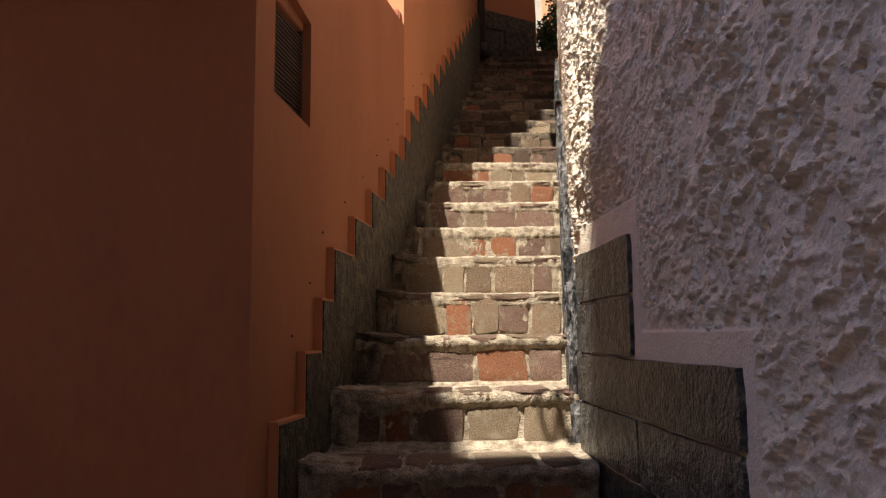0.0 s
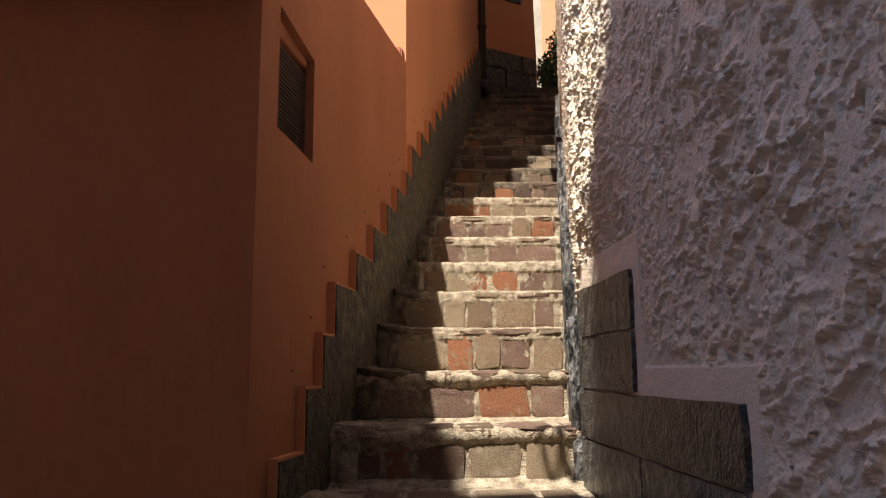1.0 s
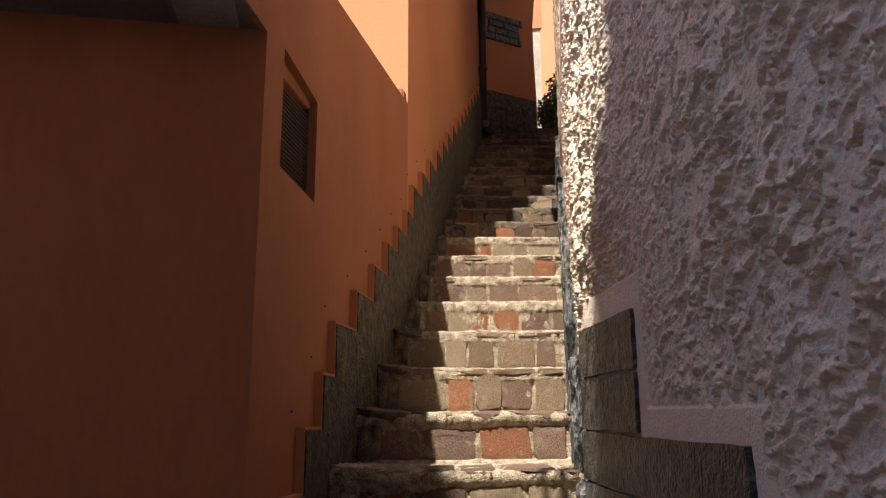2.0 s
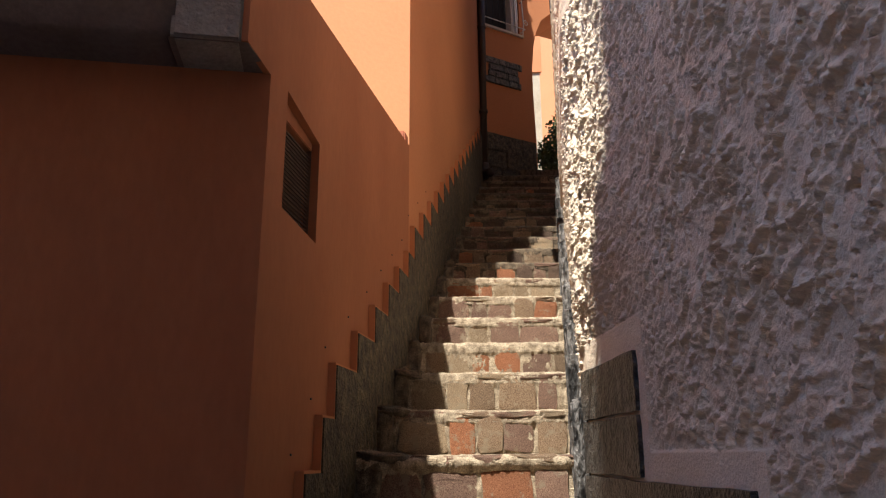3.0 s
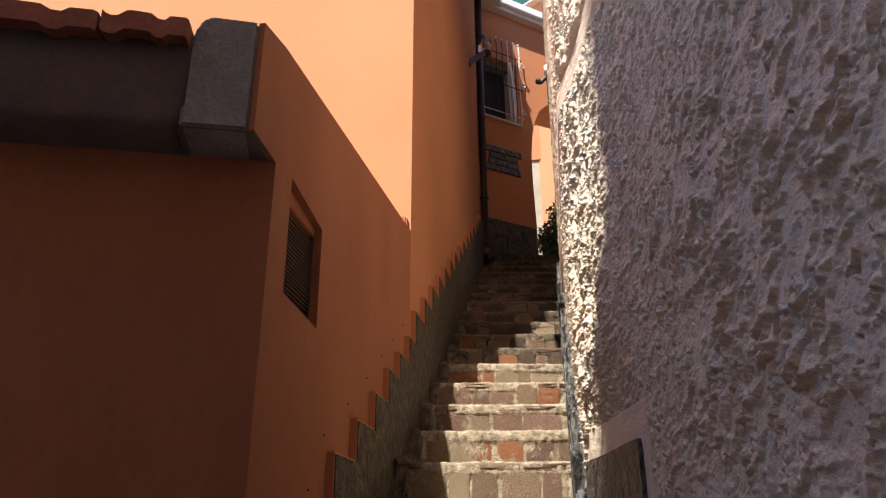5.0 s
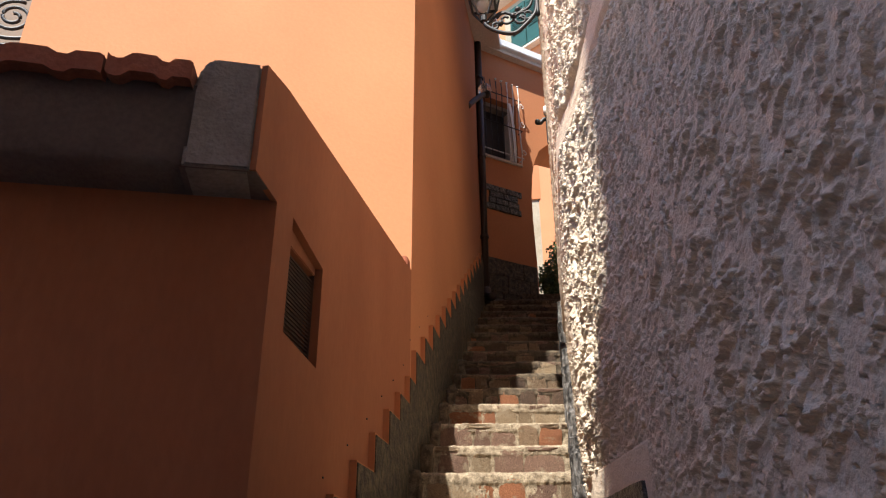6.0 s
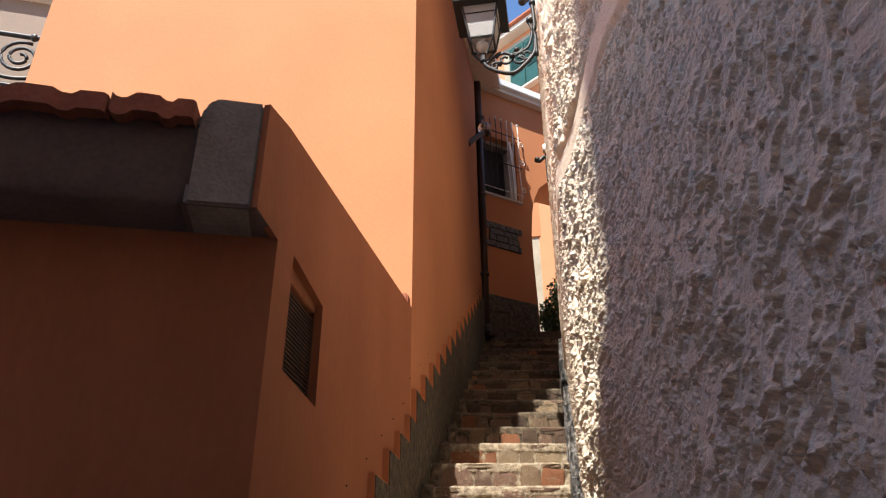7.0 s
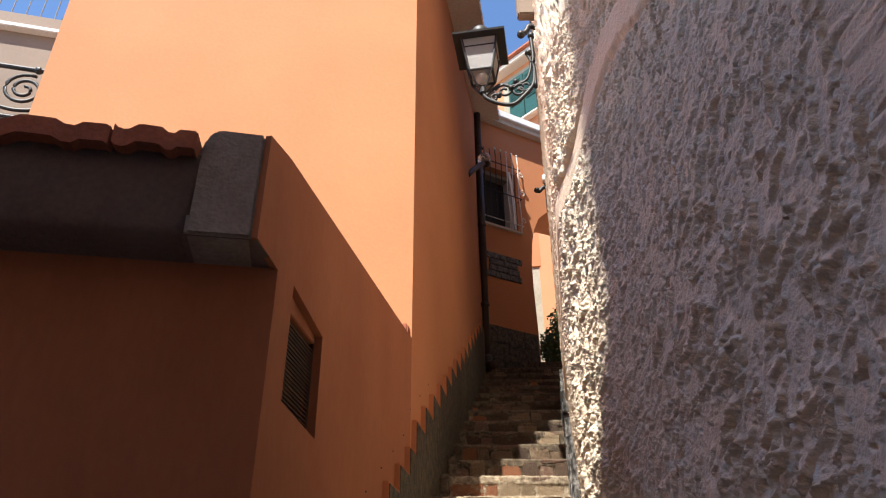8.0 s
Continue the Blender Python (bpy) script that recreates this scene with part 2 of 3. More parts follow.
prism(bm, [(-0.245, 2.533), (-0.062, 2.533), (-0.062, 2.895), (-0.205, 2.90), (-0.232, 2.865), (-0.248, 2.78)], -0.158, 0.06, FRONT)
bmesh.ops.bevel(bm, geom=bm.edges[:], offset=0.012, segments=3, affect="EDGES")
part("end_block", bm, GREY, lean, "rough grey cement block at the eave's end")
part("eave_flank", prism(bmesh.new(), [(1.69 * K, 2.54), (ya + 0.002, 2.53), (ya + 0.002, verge(1.85)), (1.69 * K, 2.892)], 0.0, 0.018, M_SIDE), SHADED_ORANGE, lean)
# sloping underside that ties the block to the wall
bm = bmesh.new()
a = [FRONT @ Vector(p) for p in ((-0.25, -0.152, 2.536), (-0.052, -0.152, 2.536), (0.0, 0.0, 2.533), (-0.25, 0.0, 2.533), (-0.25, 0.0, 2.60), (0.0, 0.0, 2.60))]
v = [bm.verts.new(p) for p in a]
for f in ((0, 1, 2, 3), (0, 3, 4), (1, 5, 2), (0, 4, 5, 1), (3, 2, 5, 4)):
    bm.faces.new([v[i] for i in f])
part("eave_foot", bm, SHADED_CEMENT, lean)
bm = bmesh.new()
prism(bm, [(-0.13, 2.803), (2.15, 3.06), (2.15, 3.10), (-0.13, 2.843)], 0.05, 4.5, FRONT @ pose(0, 0, 0, 0, 0, 90))
part("roof_deck", bm, GREY, lean)


def tile_mesh(width, length):
    """One interlocking roof tile: two humps across, thick front edge; lies along y."""
    prof = [(0, 0.004), (0.05, -0.006), (0.12, -0.010), (0.18, -0.008), (0.28, 0.010), (0.34, 0.012), (0.56, 0.010), (0.64, -0.004), (0.72, -0.006), (0.78, 0.008), (0.96, 0.009), (1.0, 0.002)]
    m = bmesh.new()
    prism(m, [(x * width, z + 0.022) for x, z in prof] + [(x * width, z - 0.034) for x, z in prof[::-1]], 0, length)
    return mesh_of(m, "roof_tile", TILE)


tile_a, tile_b = tile_mesh(0.335, 0.46), tile_mesh(0.225, 0.46)
for row in range(5):
    for col in range(12):
        narrow = col == 0
        w = 0.225 if narrow else 0.335
        x = -0.24 - 0.230 if narrow else -0.24 - 0.230 - 0.342 * col
        t = new("roof_tile", tile_a if not narrow else tile_b)
        t.parent = lean
        t.matrix_world = FRONT @ pose(x, -0.20 + 0.43 * row, 2.818 + 0.0447 * row + random.uniform(-0.003, 0.003), 5.9, random.uniform(-1.2, 1.2) + 1.2, random.uniform(-0.6, 0.6))
part("flashing_tile", cube((-0.26, EDGE_Y * K - 0.10, 3.10), (-0.004, EDGE_Y * K - 0.012, 3.205), LEFT, 0.008), TILE, lean, "red tile end at the top of the verge")

# louvred vent window
vent = part("vent_window", cube((WY0 - 0.01, 0.056, WZ0 - 0.03), (WY1 + 0.01, 0.075, WZ1 + 0.03), M_SIDE), RUST, lean, "dark louvred vent set deep in the wall")
for lo, hi in (((WY0 - 0.01, 0.028, WZ0), (WY0 + 0.006, 0.045, WZ1 + 0.03)), ((WY1 - 0.006, 0.028, WZ0), (WY1 + 0.01, 0.045, WZ1)),
               ((WY0, 0.029, WZ0 - 0.02), (WY1, 0.044, WZ0 + 0.012))):
    part("frame_bar", cube(lo, hi, M_SIDE, 0.002), RUST, vent)
part("lintel", cube((WY0, 0.026, WZ1 - 0.045), (WY1, 0.07, WZ1 + 0.03), M_SIDE, 0.003), SHADED_ORANGE, vent, "plastered lintel")
slat = mesh_of(cube((0, -0.010, -0.002), (WY1 - WY0 - 0.008, 0.010, 0.002)), "slat", RUST)
for i in range(22):
    s = new("slat", slat)
    s.parent = vent
    s.matrix_world = M_SIDE @ pose(WY0 + 0.004, 0.040, WZ0 + 0.014 + i * 0.0134, 35)

# ---- upper house ----
upper = thing("upper_house", "tall apricot plastered house above the lean-to roof", "house")


def eave_z(y):
    return 7.64 + 0.233 * (y - 5.29)


part("front_wall", cube((-2.34, 0, 2.6), (0.0, 0.3, 9.5), UPPER), LIT_APRICOT, upper, "apricot plaster, lightened for the sunlit side")
part("flank_wall", wall_piece(bmesh.new(), yb, 7.95 * K, 0.5, eave_z(EDGE_Y), eave_z(7.95)), ORANGE, upper)
part("back_wall", cube((-2.34, 0.3, 2.6), (-2.04, 4.2, 9.5), UPPER), LIT_APRICOT, upper)
bm = bmesh.new()
prism(bm, [(4.3 * K, eave_z(4.3)), (8.3 * K, eave_z(8.3)), (8.3 * K, eave_z(8.3) + 0.17), (4.3 * K, eave_z(4.3) + 0.17)], -0.33, 2.0, M_SIDE)
part("eave", bm, BEIGE, upper, "pale eave slab over the stairs")


def dado_step(y0, y1, z_top, z_low, owner):
    """One upright slab of the stepped dado, in a painted plaster rim."""
    bm = bmesh.new()
    wall_piece(bm, y0 * K, (y1 + 0.012) * K, z_low, z_top, near=-0.026, t=0.05)
    rim_ob = part("dado_rim", bm, ORANGE, owner)
    bm = bmesh.new()
    wall_piece(bm, y0 * K + 0.006, (y1 + 0.006) * K, z_low, z_top - 0.008, near=-0.031, t=-0.02)
    part("dado_slab", bm, GREENSTONE, owner, "streaked grey green stone slab")


ZIG = [(1.78, 1.10), (1.985, 1.28), (2.19, 1.462), (2.342, 1.627), (2.464, 1.803), (2.72, 1.951), (2.974, 2.10), (3.208, 2.249), (3.422, 2.378), (3.641, 2.516), (3.80, 2.70)]
while ZIG[-1][0] < 7.5:
    ZIG.append((ZIG[-1][0] + 0.262, ZIG[-1][1] + 0.163))
for (y0, z), (y1, _) in zip(ZIG, ZIG[1:]):
    if y0 > 1.8:
        dado_step(y0, min(y1, 7.7), z, max(0.2, stair_z(y0) - 0.75), lean if y0 < 3.7 else upper)
for y, z in ZIG[2:13]:
    bm = bmesh.new()
    tube(bm, [M_SIDE @ Vector((y * K - 0.045, 0.01, z + 0.045)), M_SIDE @ Vector((y * K - 0.045, -0.004, z + 0.045))], 0.0035, 8)
    part("nail", bm, IRON, lean if y < 3.7 else upper, "rusty nail head in the plaster")

def rough_slab(lo, hi, m, amp, seed, cell=0.03, torn=0.0):
    """A split stone slab: a box with a fine face, its surface and edges broken by noise."""
    bm = bmesh.new()
    n = [max(2, min(14, int((b - a) / cell))) for a, b in zip(lo, hi)]
    grid = {}

    def at(i, j, k):
        if (i, j, k) not in grid:
            p = Vector([a + (b - a) * f / c for a, b, f, c in zip(lo, hi, (i, j, k), n)])
            e = sum(f in (0, c) for f, c in zip((i, j, k), n))
            q = p * 14 + Vector((seed * 3.1, seed, 0))
            p += noise.noise_vector(q) * amp + noise.noise_vector(q * 3.1) * amp * 0.5
            if torn:
                p.z += torn * noise.noise(Vector((seed, p.y * 30, 0))) * (k == n[2])
            p += (Vector([(a + b) / 2 for a, b in zip(lo, hi)]) - p).normalized() * 0.004 * (e - 1)
            grid[i, j, k] = bm.verts.new(m @ p)
        return grid[i, j, k]

    for ax in range(3):
        b, c = (ax + 1) % 3, (ax + 2) % 3
        for end in (0, n[ax]):
            for i in range(n[b]):
                for j in range(n[c]):
                    idx = []
                    for di, dj in ((0, 0), (1, 0), (1, 1), (0, 1)):
                        x = [0, 0, 0]
                        x[ax], x[b], x[c] = end, i + di, j + dj
                        idx.append(at(*x))
                    bm.faces.new(idx)
    return bm


# ---- right wall: rough stucco over dark slabs ----
right = thing("wall_right", "rough white stucco wall over dark stone slabs", "wall", kind="structure")
near_pts = [Vector((0.448 + 0.065 * (2.424 - y), y)) for y in np.arange(0.05, 0.75, 0.05)] + [Vector((0.448 + 0.065 * (2.424 - y), y)) for y in np.arange(0.75, 2.33, 0.0032)]
p0, pc, p2 = near_pts[-1], Vector((0.448, 2.424)), Vector((right_x(2.54), 2.54))
curve = [p0 * (1 - t) ** 2 + pc * 2 * t * (1 - t) + p2 * t * t for t in np.linspace(0.03, 1, 26)]
far_pts = [Vector((right_x(y), y)) for y in np.concatenate([np.arange(2.55, 4.2, 0.012), np.arange(4.2, 6.2, 0.02)])]
turn_pts = [far_pts[-1] + Vector((0.03 * (1 - math.cos(a)), 0.03 * math.sin(a))) for a in (0.5, 1.0, 1.57)]
end_pts = [turn_pts[-1] + Vector((d, 0)) for d in (0.03, 0.1, 0.3, 1.2)]
path = np.array([tuple(p) for p in near_pts + curve + far_pts + turn_pts + end_pts])
run = np.concatenate([[0], np.cumsum(np.hypot(*np.diff(path, axis=0).T))])
tang = np.gradient(path, axis=0)
tang /= np.hypot(*tang.T)[:, None]
outw = np.stack([-tang[:, 1], tang[:, 0]], -1)
levels = np.concatenate([np.arange(0.0, 1.0, 0.1), np.arange(1.0, 3.7, 0.0037), np.arange(3.7, 9.2, 0.018)])
U, V = np.meshgrid(run, levels, indexing="ij")
Yw = np.repeat(path[:, 1:2], len(levels), 1)


def band_z(y):
    return np.interp(y, [0, 1.1, 1.366, 1.5, 1.62, 1.81, 1.955, 2.07, 2.22, 2.45, 3.0, 4.0, 6.2], [2.98, 3.0, 3.07, 3.14, 3.175, 3.165, 3.12, 3.08, 3.07, 3.10, 3.2, 3.27, 3.5])


def dabs(u, v, cell, seed, long=0.75, wide=0.5):
    """Dabs of plaster, one to a cell: a hollow back that rises to a torn lip towards the foot of the wall; 0 to 1."""
    iu, iv = np.floor(u / cell).astype(np.int64), np.floor(v / cell).astype(np.int64)
    best = np.zeros(u.shape)
    for a in (-1, 0, 1):
        for b in (-1, 0, 1):
            h = (iu + a) * 374761393 + (iv + b) * 668265263 + seed * 1442695041
            h = (h ^ (h >> 13)) * 1274126177
            h = h ^ (h >> 16)
            r = [((h >> k) & 255) / 255.0 for k in (0, 6, 12, 18, 23)]
            du, dv = u / cell - (iu + a + 0.15 + 0.7 * r[0]), v / cell - (iv + b + 0.15 + 0.7 * r[1])
            t = 2.35 + 1.3 * (r[2] - 0.5)                   # the way the trowel left the wall
            c, w = np.cos(t), np.sin(t)
            q, p = (-du * w * 0.9 - dv * -c), (du * c + dv * w)
            q, p = q / (wide * (0.6 + 0.7 * r[3])), p / (long * (0.6 + 0.7 * r[4]))
            rise = np.where(q < 0.8, np.clip((q + 1) / 1.8, 0, 1) ** 4.0, np.clip((1 - q) / 0.2, 0, 1))
            best = np.maximum(best, (0.45 + 0.55 * r[3]) * rise * np.sqrt(np.clip(1 - p * p, 0, 1)))
    return best


def trowelled(k, seed):
    """Dabbed stucco: overlapping torn dabs of three sizes on a smooth coat, with pits; k scales its size."""
    u, v = U / k, V / k
    wu = 0.016 * layered(u / 0.07, v / 0.07, seed, 2) + 0.012 * layered(u / 0.022, v / 0.022, seed + 6, 3)
    wv = 0.016 * layered(u / 0.07 + 9, v / 0.07, seed + 4, 2) + 0.012 * layered(u / 0.022 + 5, v / 0.022, seed + 8, 3)
    u, v = u + wu, v + wv
    some = ramp(lattice(u / 0.17 + 5, v / 0.2, seed + 50), -0.28, 0.08)
    many = ramp(lattice(u / 0.10 + 1, v / 0.12, seed + 57), -0.12, 0.15)
    height = 0.031 * some * dabs(u, v, 0.085, seed + 1, 0.85, 0.5)
    height = np.maximum(height, 0.7 * height + 0.026 * many * dabs(u + 0.3, v, 0.048, seed + 2, 0.9, 0.42))
    height = height + 0.012 * dabs(u, v + 0.7, 0.024, seed + 3) * ramp(lattice(u / 0.06, v / 0.07, seed + 61), -0.1, 0.2)
    pits = ramp(layered(u / 0.024, v / 0.028, seed + 31, 2), 0.47, 0.52)
    return k**0.7 * (height - 0.026 * pits + 0.0015 * layered(u / 0.02, v / 0.025, seed + 91, 2))


coarse = ramp(1.95 - Yw, -0.1, 0.6) * ramp(2.9 - V, -0.3, 1.0)
relief = coarse * trowelled(0.78, 5) + (1 - coarse) * trowelled(0.46, 105)
relief = relief * (0.85 + 0.15 * ramp(Yw, 1.9, 2.1)) + 0.008 * layered(U / 0.5, V / 0.6, 51, 2)
# long hand-drawn ripples round the corner
relief = relief + 0.018 * layered(U / 0.09, V / 0.35, 57, 3) * ramp(Yw, 1.9, 2.1) * ramp(2.9 - Yw, 0.0, 0.3)
relief = relief + 0.024 * ramp(V, 1.86, 2.02) * ramp(Yw, 1.7, 2.1) * ramp(2.42 - Yw, 0.0, 0.08)
# plain margin round the slabs and along the string course
slab_zone = ((Yw > 1.795) & (Yw < 2.47) & (V < 1.84)) | ((Yw > 1.235) & (Yw < 2.47) & (V < 1.51)) | ((Yw >= 2.47) & (V < stair_z(Yw) + 0.36))
off_band = np.abs(V - band_z(Yw)) + 0.010 * layered(U / 0.06, V / 0.06, 58, 2)
plain = np.where(slab_zone, 0.0, 1.0) * ramp(off_band, 0.068, 0.085)
depth = relief * plain + np.where(slab_zone & (Yw < 2.36), 0.011, 0.0) + 0.0015 * layered(U / 0.05, V / 0.03, 61, 3) + 0.016 * (1 - ramp(off_band, 0.045, 0.08))
P = np.stack([path[:, 0:1] + outw[:, 0:1] * depth, path[:, 1:2] + outw[:, 1:2] * depth, V], -1)
sheet("stucco", P, STUCCO, right, "rough trowelled stucco with a smooth string course")
bm = bmesh.new()
for a, b in (((0.66, 0.05), (0.50, 2.43)), ((0.50, 2.43), (right_x(6.15) + 0.06, 6.15))):
    v = [bm.verts.new((*p, z)) for p in (a, b, (b[0] + 1.5, b[1]), (a[0] + 1.5, a[1])) for z in (0, 9.2)]
    for f in ((0, 1, 3, 2), (2, 3, 5, 4), (1, 7, 5, 3), (0, 6, 7, 1), (4, 5, 7, 6)):
        bm.faces.new([v[i] for i in f])
part("wall_core", bm, SMOOTH, right)
part("eave", cube((0.15, -0.5, 4.35), (1.6, 1.0, 4.47), None, 0.01), BEIGE, right, "unseen pale slab over the near wall, added to block sky light")
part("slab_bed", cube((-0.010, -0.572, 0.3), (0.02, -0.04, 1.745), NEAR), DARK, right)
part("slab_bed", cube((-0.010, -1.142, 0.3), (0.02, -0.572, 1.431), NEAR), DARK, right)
for y0, y1, z0, z1 in ((-0.585, -0.035, 1.603, 1.757), (-0.583, -0.030, 1.446, 1.600), (-1.155, -0.028, 1.298, 1.443), (-1.15, -0.60, 1.14, 1.295), (-0.597, -0.028, 1.14, 1.295),
                       (-1.15, -0.70, 0.98, 1.137), (-0.697, -0.028, 0.98, 1.137), (-1.15, -0.03, 0.3, 0.977)):
    part("stone_slab", rough_slab((-0.019 - random.uniform(0, 0.006), y0 + 0.002, z0 + 0.001), (0.03, y1 - 0.002, z1 - 0.001), NEAR, 0.003, y0 * 7 + z0 * 31), STONE, right, "dark streaked stone slab")
for n in range(1, 14):
    y = Y0 + n * TREAD + random.uniform(-0.02, 0.02)
    yy = (y - 2.424) / math.cos(radians(8.81))
    part("stone_slab", rough_slab((-0.040 - random.uniform(0, 0.012), yy + 0.002, stair_z(y) - 0.3), (0.03, yy + TREAD * 1.01, stair_z(y) + 0.33 + random.uniform(-0.04, 0.04)), FARW, 0.009, n * 5.3, 0.024, 0.05), SLATE, right, "pale streaked slate slab" if n == 1 else "")
bm = bmesh.new()
ring = ((1.22, 6.22), (4.0, 6.22), (4.0, 9.9), (1.92, 8.66))
lo, hi = [bm.verts.new((*p, 4.0)) for p in ring], [bm.verts.new((*p, 8.3)) for p in ring]
bm.faces.new(lo), bm.faces.new(hi)
for i in range(4):
    bm.faces.new((lo[i], lo[(i + 1) % 4], hi[(i + 1) % 4], hi[i]))
part("wall_return", bm, SMOOTH, right)
part("wall_behind", cube((0.02, -4.4, 0), (1.5, -2.37, 9.2), NEAR), SMOOTH, right)
bm = bmesh.new()
prism(bm, [(-0.55, 9.05), (0.6, 9.2), (0.6, 9.3), (-0.55, 9.15)], 0.9, 3.8, FARW)
part("eave", bm, TAN_SHADE, right, "unseen brown slab over the upper stairs, added to block sky light")
part("eave_porch", cube((-0.18, -0.5, 4.36), (0.148, 0.72, 4.46), None, 0.01), BEIGE, right, "unseen pale slab over the street, added to block sky light")
# cable in clips on the upper wall
bm = bmesh.new()
tube(bm, [(0.483 + 0.001 * math.sin(z * 9) - 0.02, 2.36 + 0.01 * math.sin(z * 3), z) for z in np.arange(3.45, 5.2, 0.06)], 0.008, 8)
cable = part("cable", bm, WHITE_PAINT, right, "pale electric cable")
for z in (3.62, 3.95, 4.3):
    part("cable_clip", cube((0.445, 2.345, z), (0.475, 2.38, z + 0.025), None, 0.003), WHITE_PAINT, right)

# ---- house at the head of the stairs ----
far = thing("far_house", "orange house closing the head of the stairs", "house")
arch = [(0.82, 4.0), (0.805, 5.2), (0.785, 5.8), (0.785, 6.15), (0.82, 6.48), (0.87, 6.70), (0.96, 6.90), (1.14, 7.07), (1.45, 7.2), (1.75, 7.22), (2.05, 7.1), (2.3, 6.8), (2.42, 6.3), (2.44, 5.6), (2.44, 4.0)]
WIN = (0.005, 0.61, 6.57, 7.49)
body = bmesh.new()
for lo, hi in (((0, 0, 4), (WIN[0], 0.4, 8.3)), ((WIN[0], 0, 4), (WIN[1], 0.4, WIN[2])), ((WIN[0], 0, WIN[3]), (WIN[1], 0.4, 8.3)), ((WIN[1], 0, 4), (0.76, 0.4, 8.3))):
    box(body, lo, hi, FAR)
right_side = [(0.76, 4.0)] + arch + [(3.2, 4.0), (3.2, 8.3), (0.76, 8.3)]
prism(body, right_side, 0, 0.7, FAR)
bmesh.ops.remove_doubles(body, verts=body.verts[:], dist=0.0005)
part("wall", body, ORANGE, far)
part("eave", cube((-0.1, -0.16, 8.3), (3.3, 0.5, 8.42), FAR, 0.01), WHITE_PAINT, far, "pale eave slab with a sheet metal edge")
part("eave_soffit", cube((-0.1, -0.10, 8.24), (3.3, 0.0, 8.298), FAR), BEIGE, far)
for row in range(3):
    x = 0.0
    while x < 0.76:
        w = min(random.uniform(0.18, 0.34), 0.775 - x)
        part("dado_stone", cube((x + 0.002, -0.03 - random.uniform(0, 0.008), 4.5 + row * 0.212), (x + w - 0.002, 0.02, 4.5 + row * 0.212 + 0.209), FAR, 0.004), GREENSTONE, far, "" if row or x else "grey stone dado block")
        x += w
for row, (a, b) in enumerate(((0.07, 0.60), (0.12, 0.58), (0.13, 0.56), (0.07, 0.62))):
    x = a
    while x < b - 0.03:
        w = min(random.uniform(0.10, 0.22), b - x)
        part("plaque_stone", cube((x + 0.002, -0.022, 5.80 + row * 0.087), (x + w - 0.002, 0.02, 5.80 + row * 0.087 + 0.082), FAR, 0.006), STONE, far, "" if row or x > a else "patch of bare dark slate stones")
        x += w
win = part("window", cube((WIN[0], 0.22, WIN[2]), (WIN[1], 0.24, WIN[3]), FAR), DARK, far, "dark barred window with a pale frame")
part("sill", cube((WIN[0] - 0.03, -0.03, WIN[2] - 0.03), (WIN[1] + 0.05, 0.2, WIN[2] + 0.002), FAR, 0.004), BEIGE, win)
part("jamb", cube((WIN[1] - 0.05, 0.08, WIN[2]), (WIN[1] - 0.01, 0.22, WIN[3]), FAR, 0.004), WHITE_PAINT, win, "white window frame")
part("lintel_board", cube((WIN[0], 0.10, WIN[3] - 0.06), (WIN[1], 0.22, WIN[3]), FAR, 0.004), GREY, win)
GRILLE = FAR @ pose(-0.06, 0, 0.09)
part("frame_strip", prism(bmesh.new(), [(0.54, 7.40), (0.58, 7.40), (0.61, 7.2), (0.632, 6.95), (0.638, 6.7), (0.63, 6.5), (0.60, 6.5), (0.592, 6.8), (0.575, 7.1)], -0.02, 0.0, GRILLE), WHITE_PAINT, win, "white bowed strip of the grille")
bar = mesh_of(tube(bmesh.new(), bend([(0, -0.09, 7.62), (0, -0.10, 7.45), (0, -0.085, 7.0), (0, -0.10, 6.6), (0, -0.09, 6.45)], 5), 0.007, 6), "bar", IRON)
pale_bar = mesh_of(tube(bmesh.new(), bend([(0, -0.09, 7.64), (0, -0.10, 7.45), (0, -0.085, 7.0), (0, -0.11, 6.6), (0, -0.09, 6.42)], 5), 0.008, 6), "bar", WHITE_PAINT)
knob = mesh_of(ball(bmesh.new(), (0, -0.09, 7.655), 0.017, 8), "knob", WHITE_PAINT)
for i in range(8):
    x = 0.03 + i * 0.089
    o = new("bar", pale_bar if i >= 5 else bar)
    o.parent, o.matrix_world = win, GRILLE @ pose(x, 0, 0)
    if i >= 3:
        o = new("knob", knob)
        o.parent, o.matrix_world = win, GRILLE @ pose(x, 0, 0)
for z in (6.52, 6.95, 7.42):
    part("cross_bar", tube(bmesh.new(), [GRILLE @ Vector((0.0, -0.095, z)), GRILLE @ Vector((0.69, -0.095, z)), GRILLE @ Vector((0.69, 0.0, z))], 0.007, 6), WHITE_PAINT if z < 6.6 else IRON, win)
for z, r in ((6.62, 0.05), (7.05, 0.06), (7.35, 0.05)):
    part("scroll", tube(bmesh.new(), [GRILLE @ Vector((0.71 + s, -0.09, zz)) for s, zz in spiral((0, z), 1.1, r * 0.8, r * 0.3, 1.6)], 0.006, 6), WHITE_PAINT, win)

# downpipe with its wall lamp
pipe = thing("downpipe", "dark brown metal downpipe at the house corner", "downpipe")
px = LEFT @ Vector((0.05, 7.74 * K, 0))
part("pipe", tube(bmesh.new(), [(px.x, px.y, 4.5), (px.x, px.y, 6.0), (px.x - 0.01, px.y, 8.25)], 0.045, 12), BROWN_METAL, pipe, smooth=True)
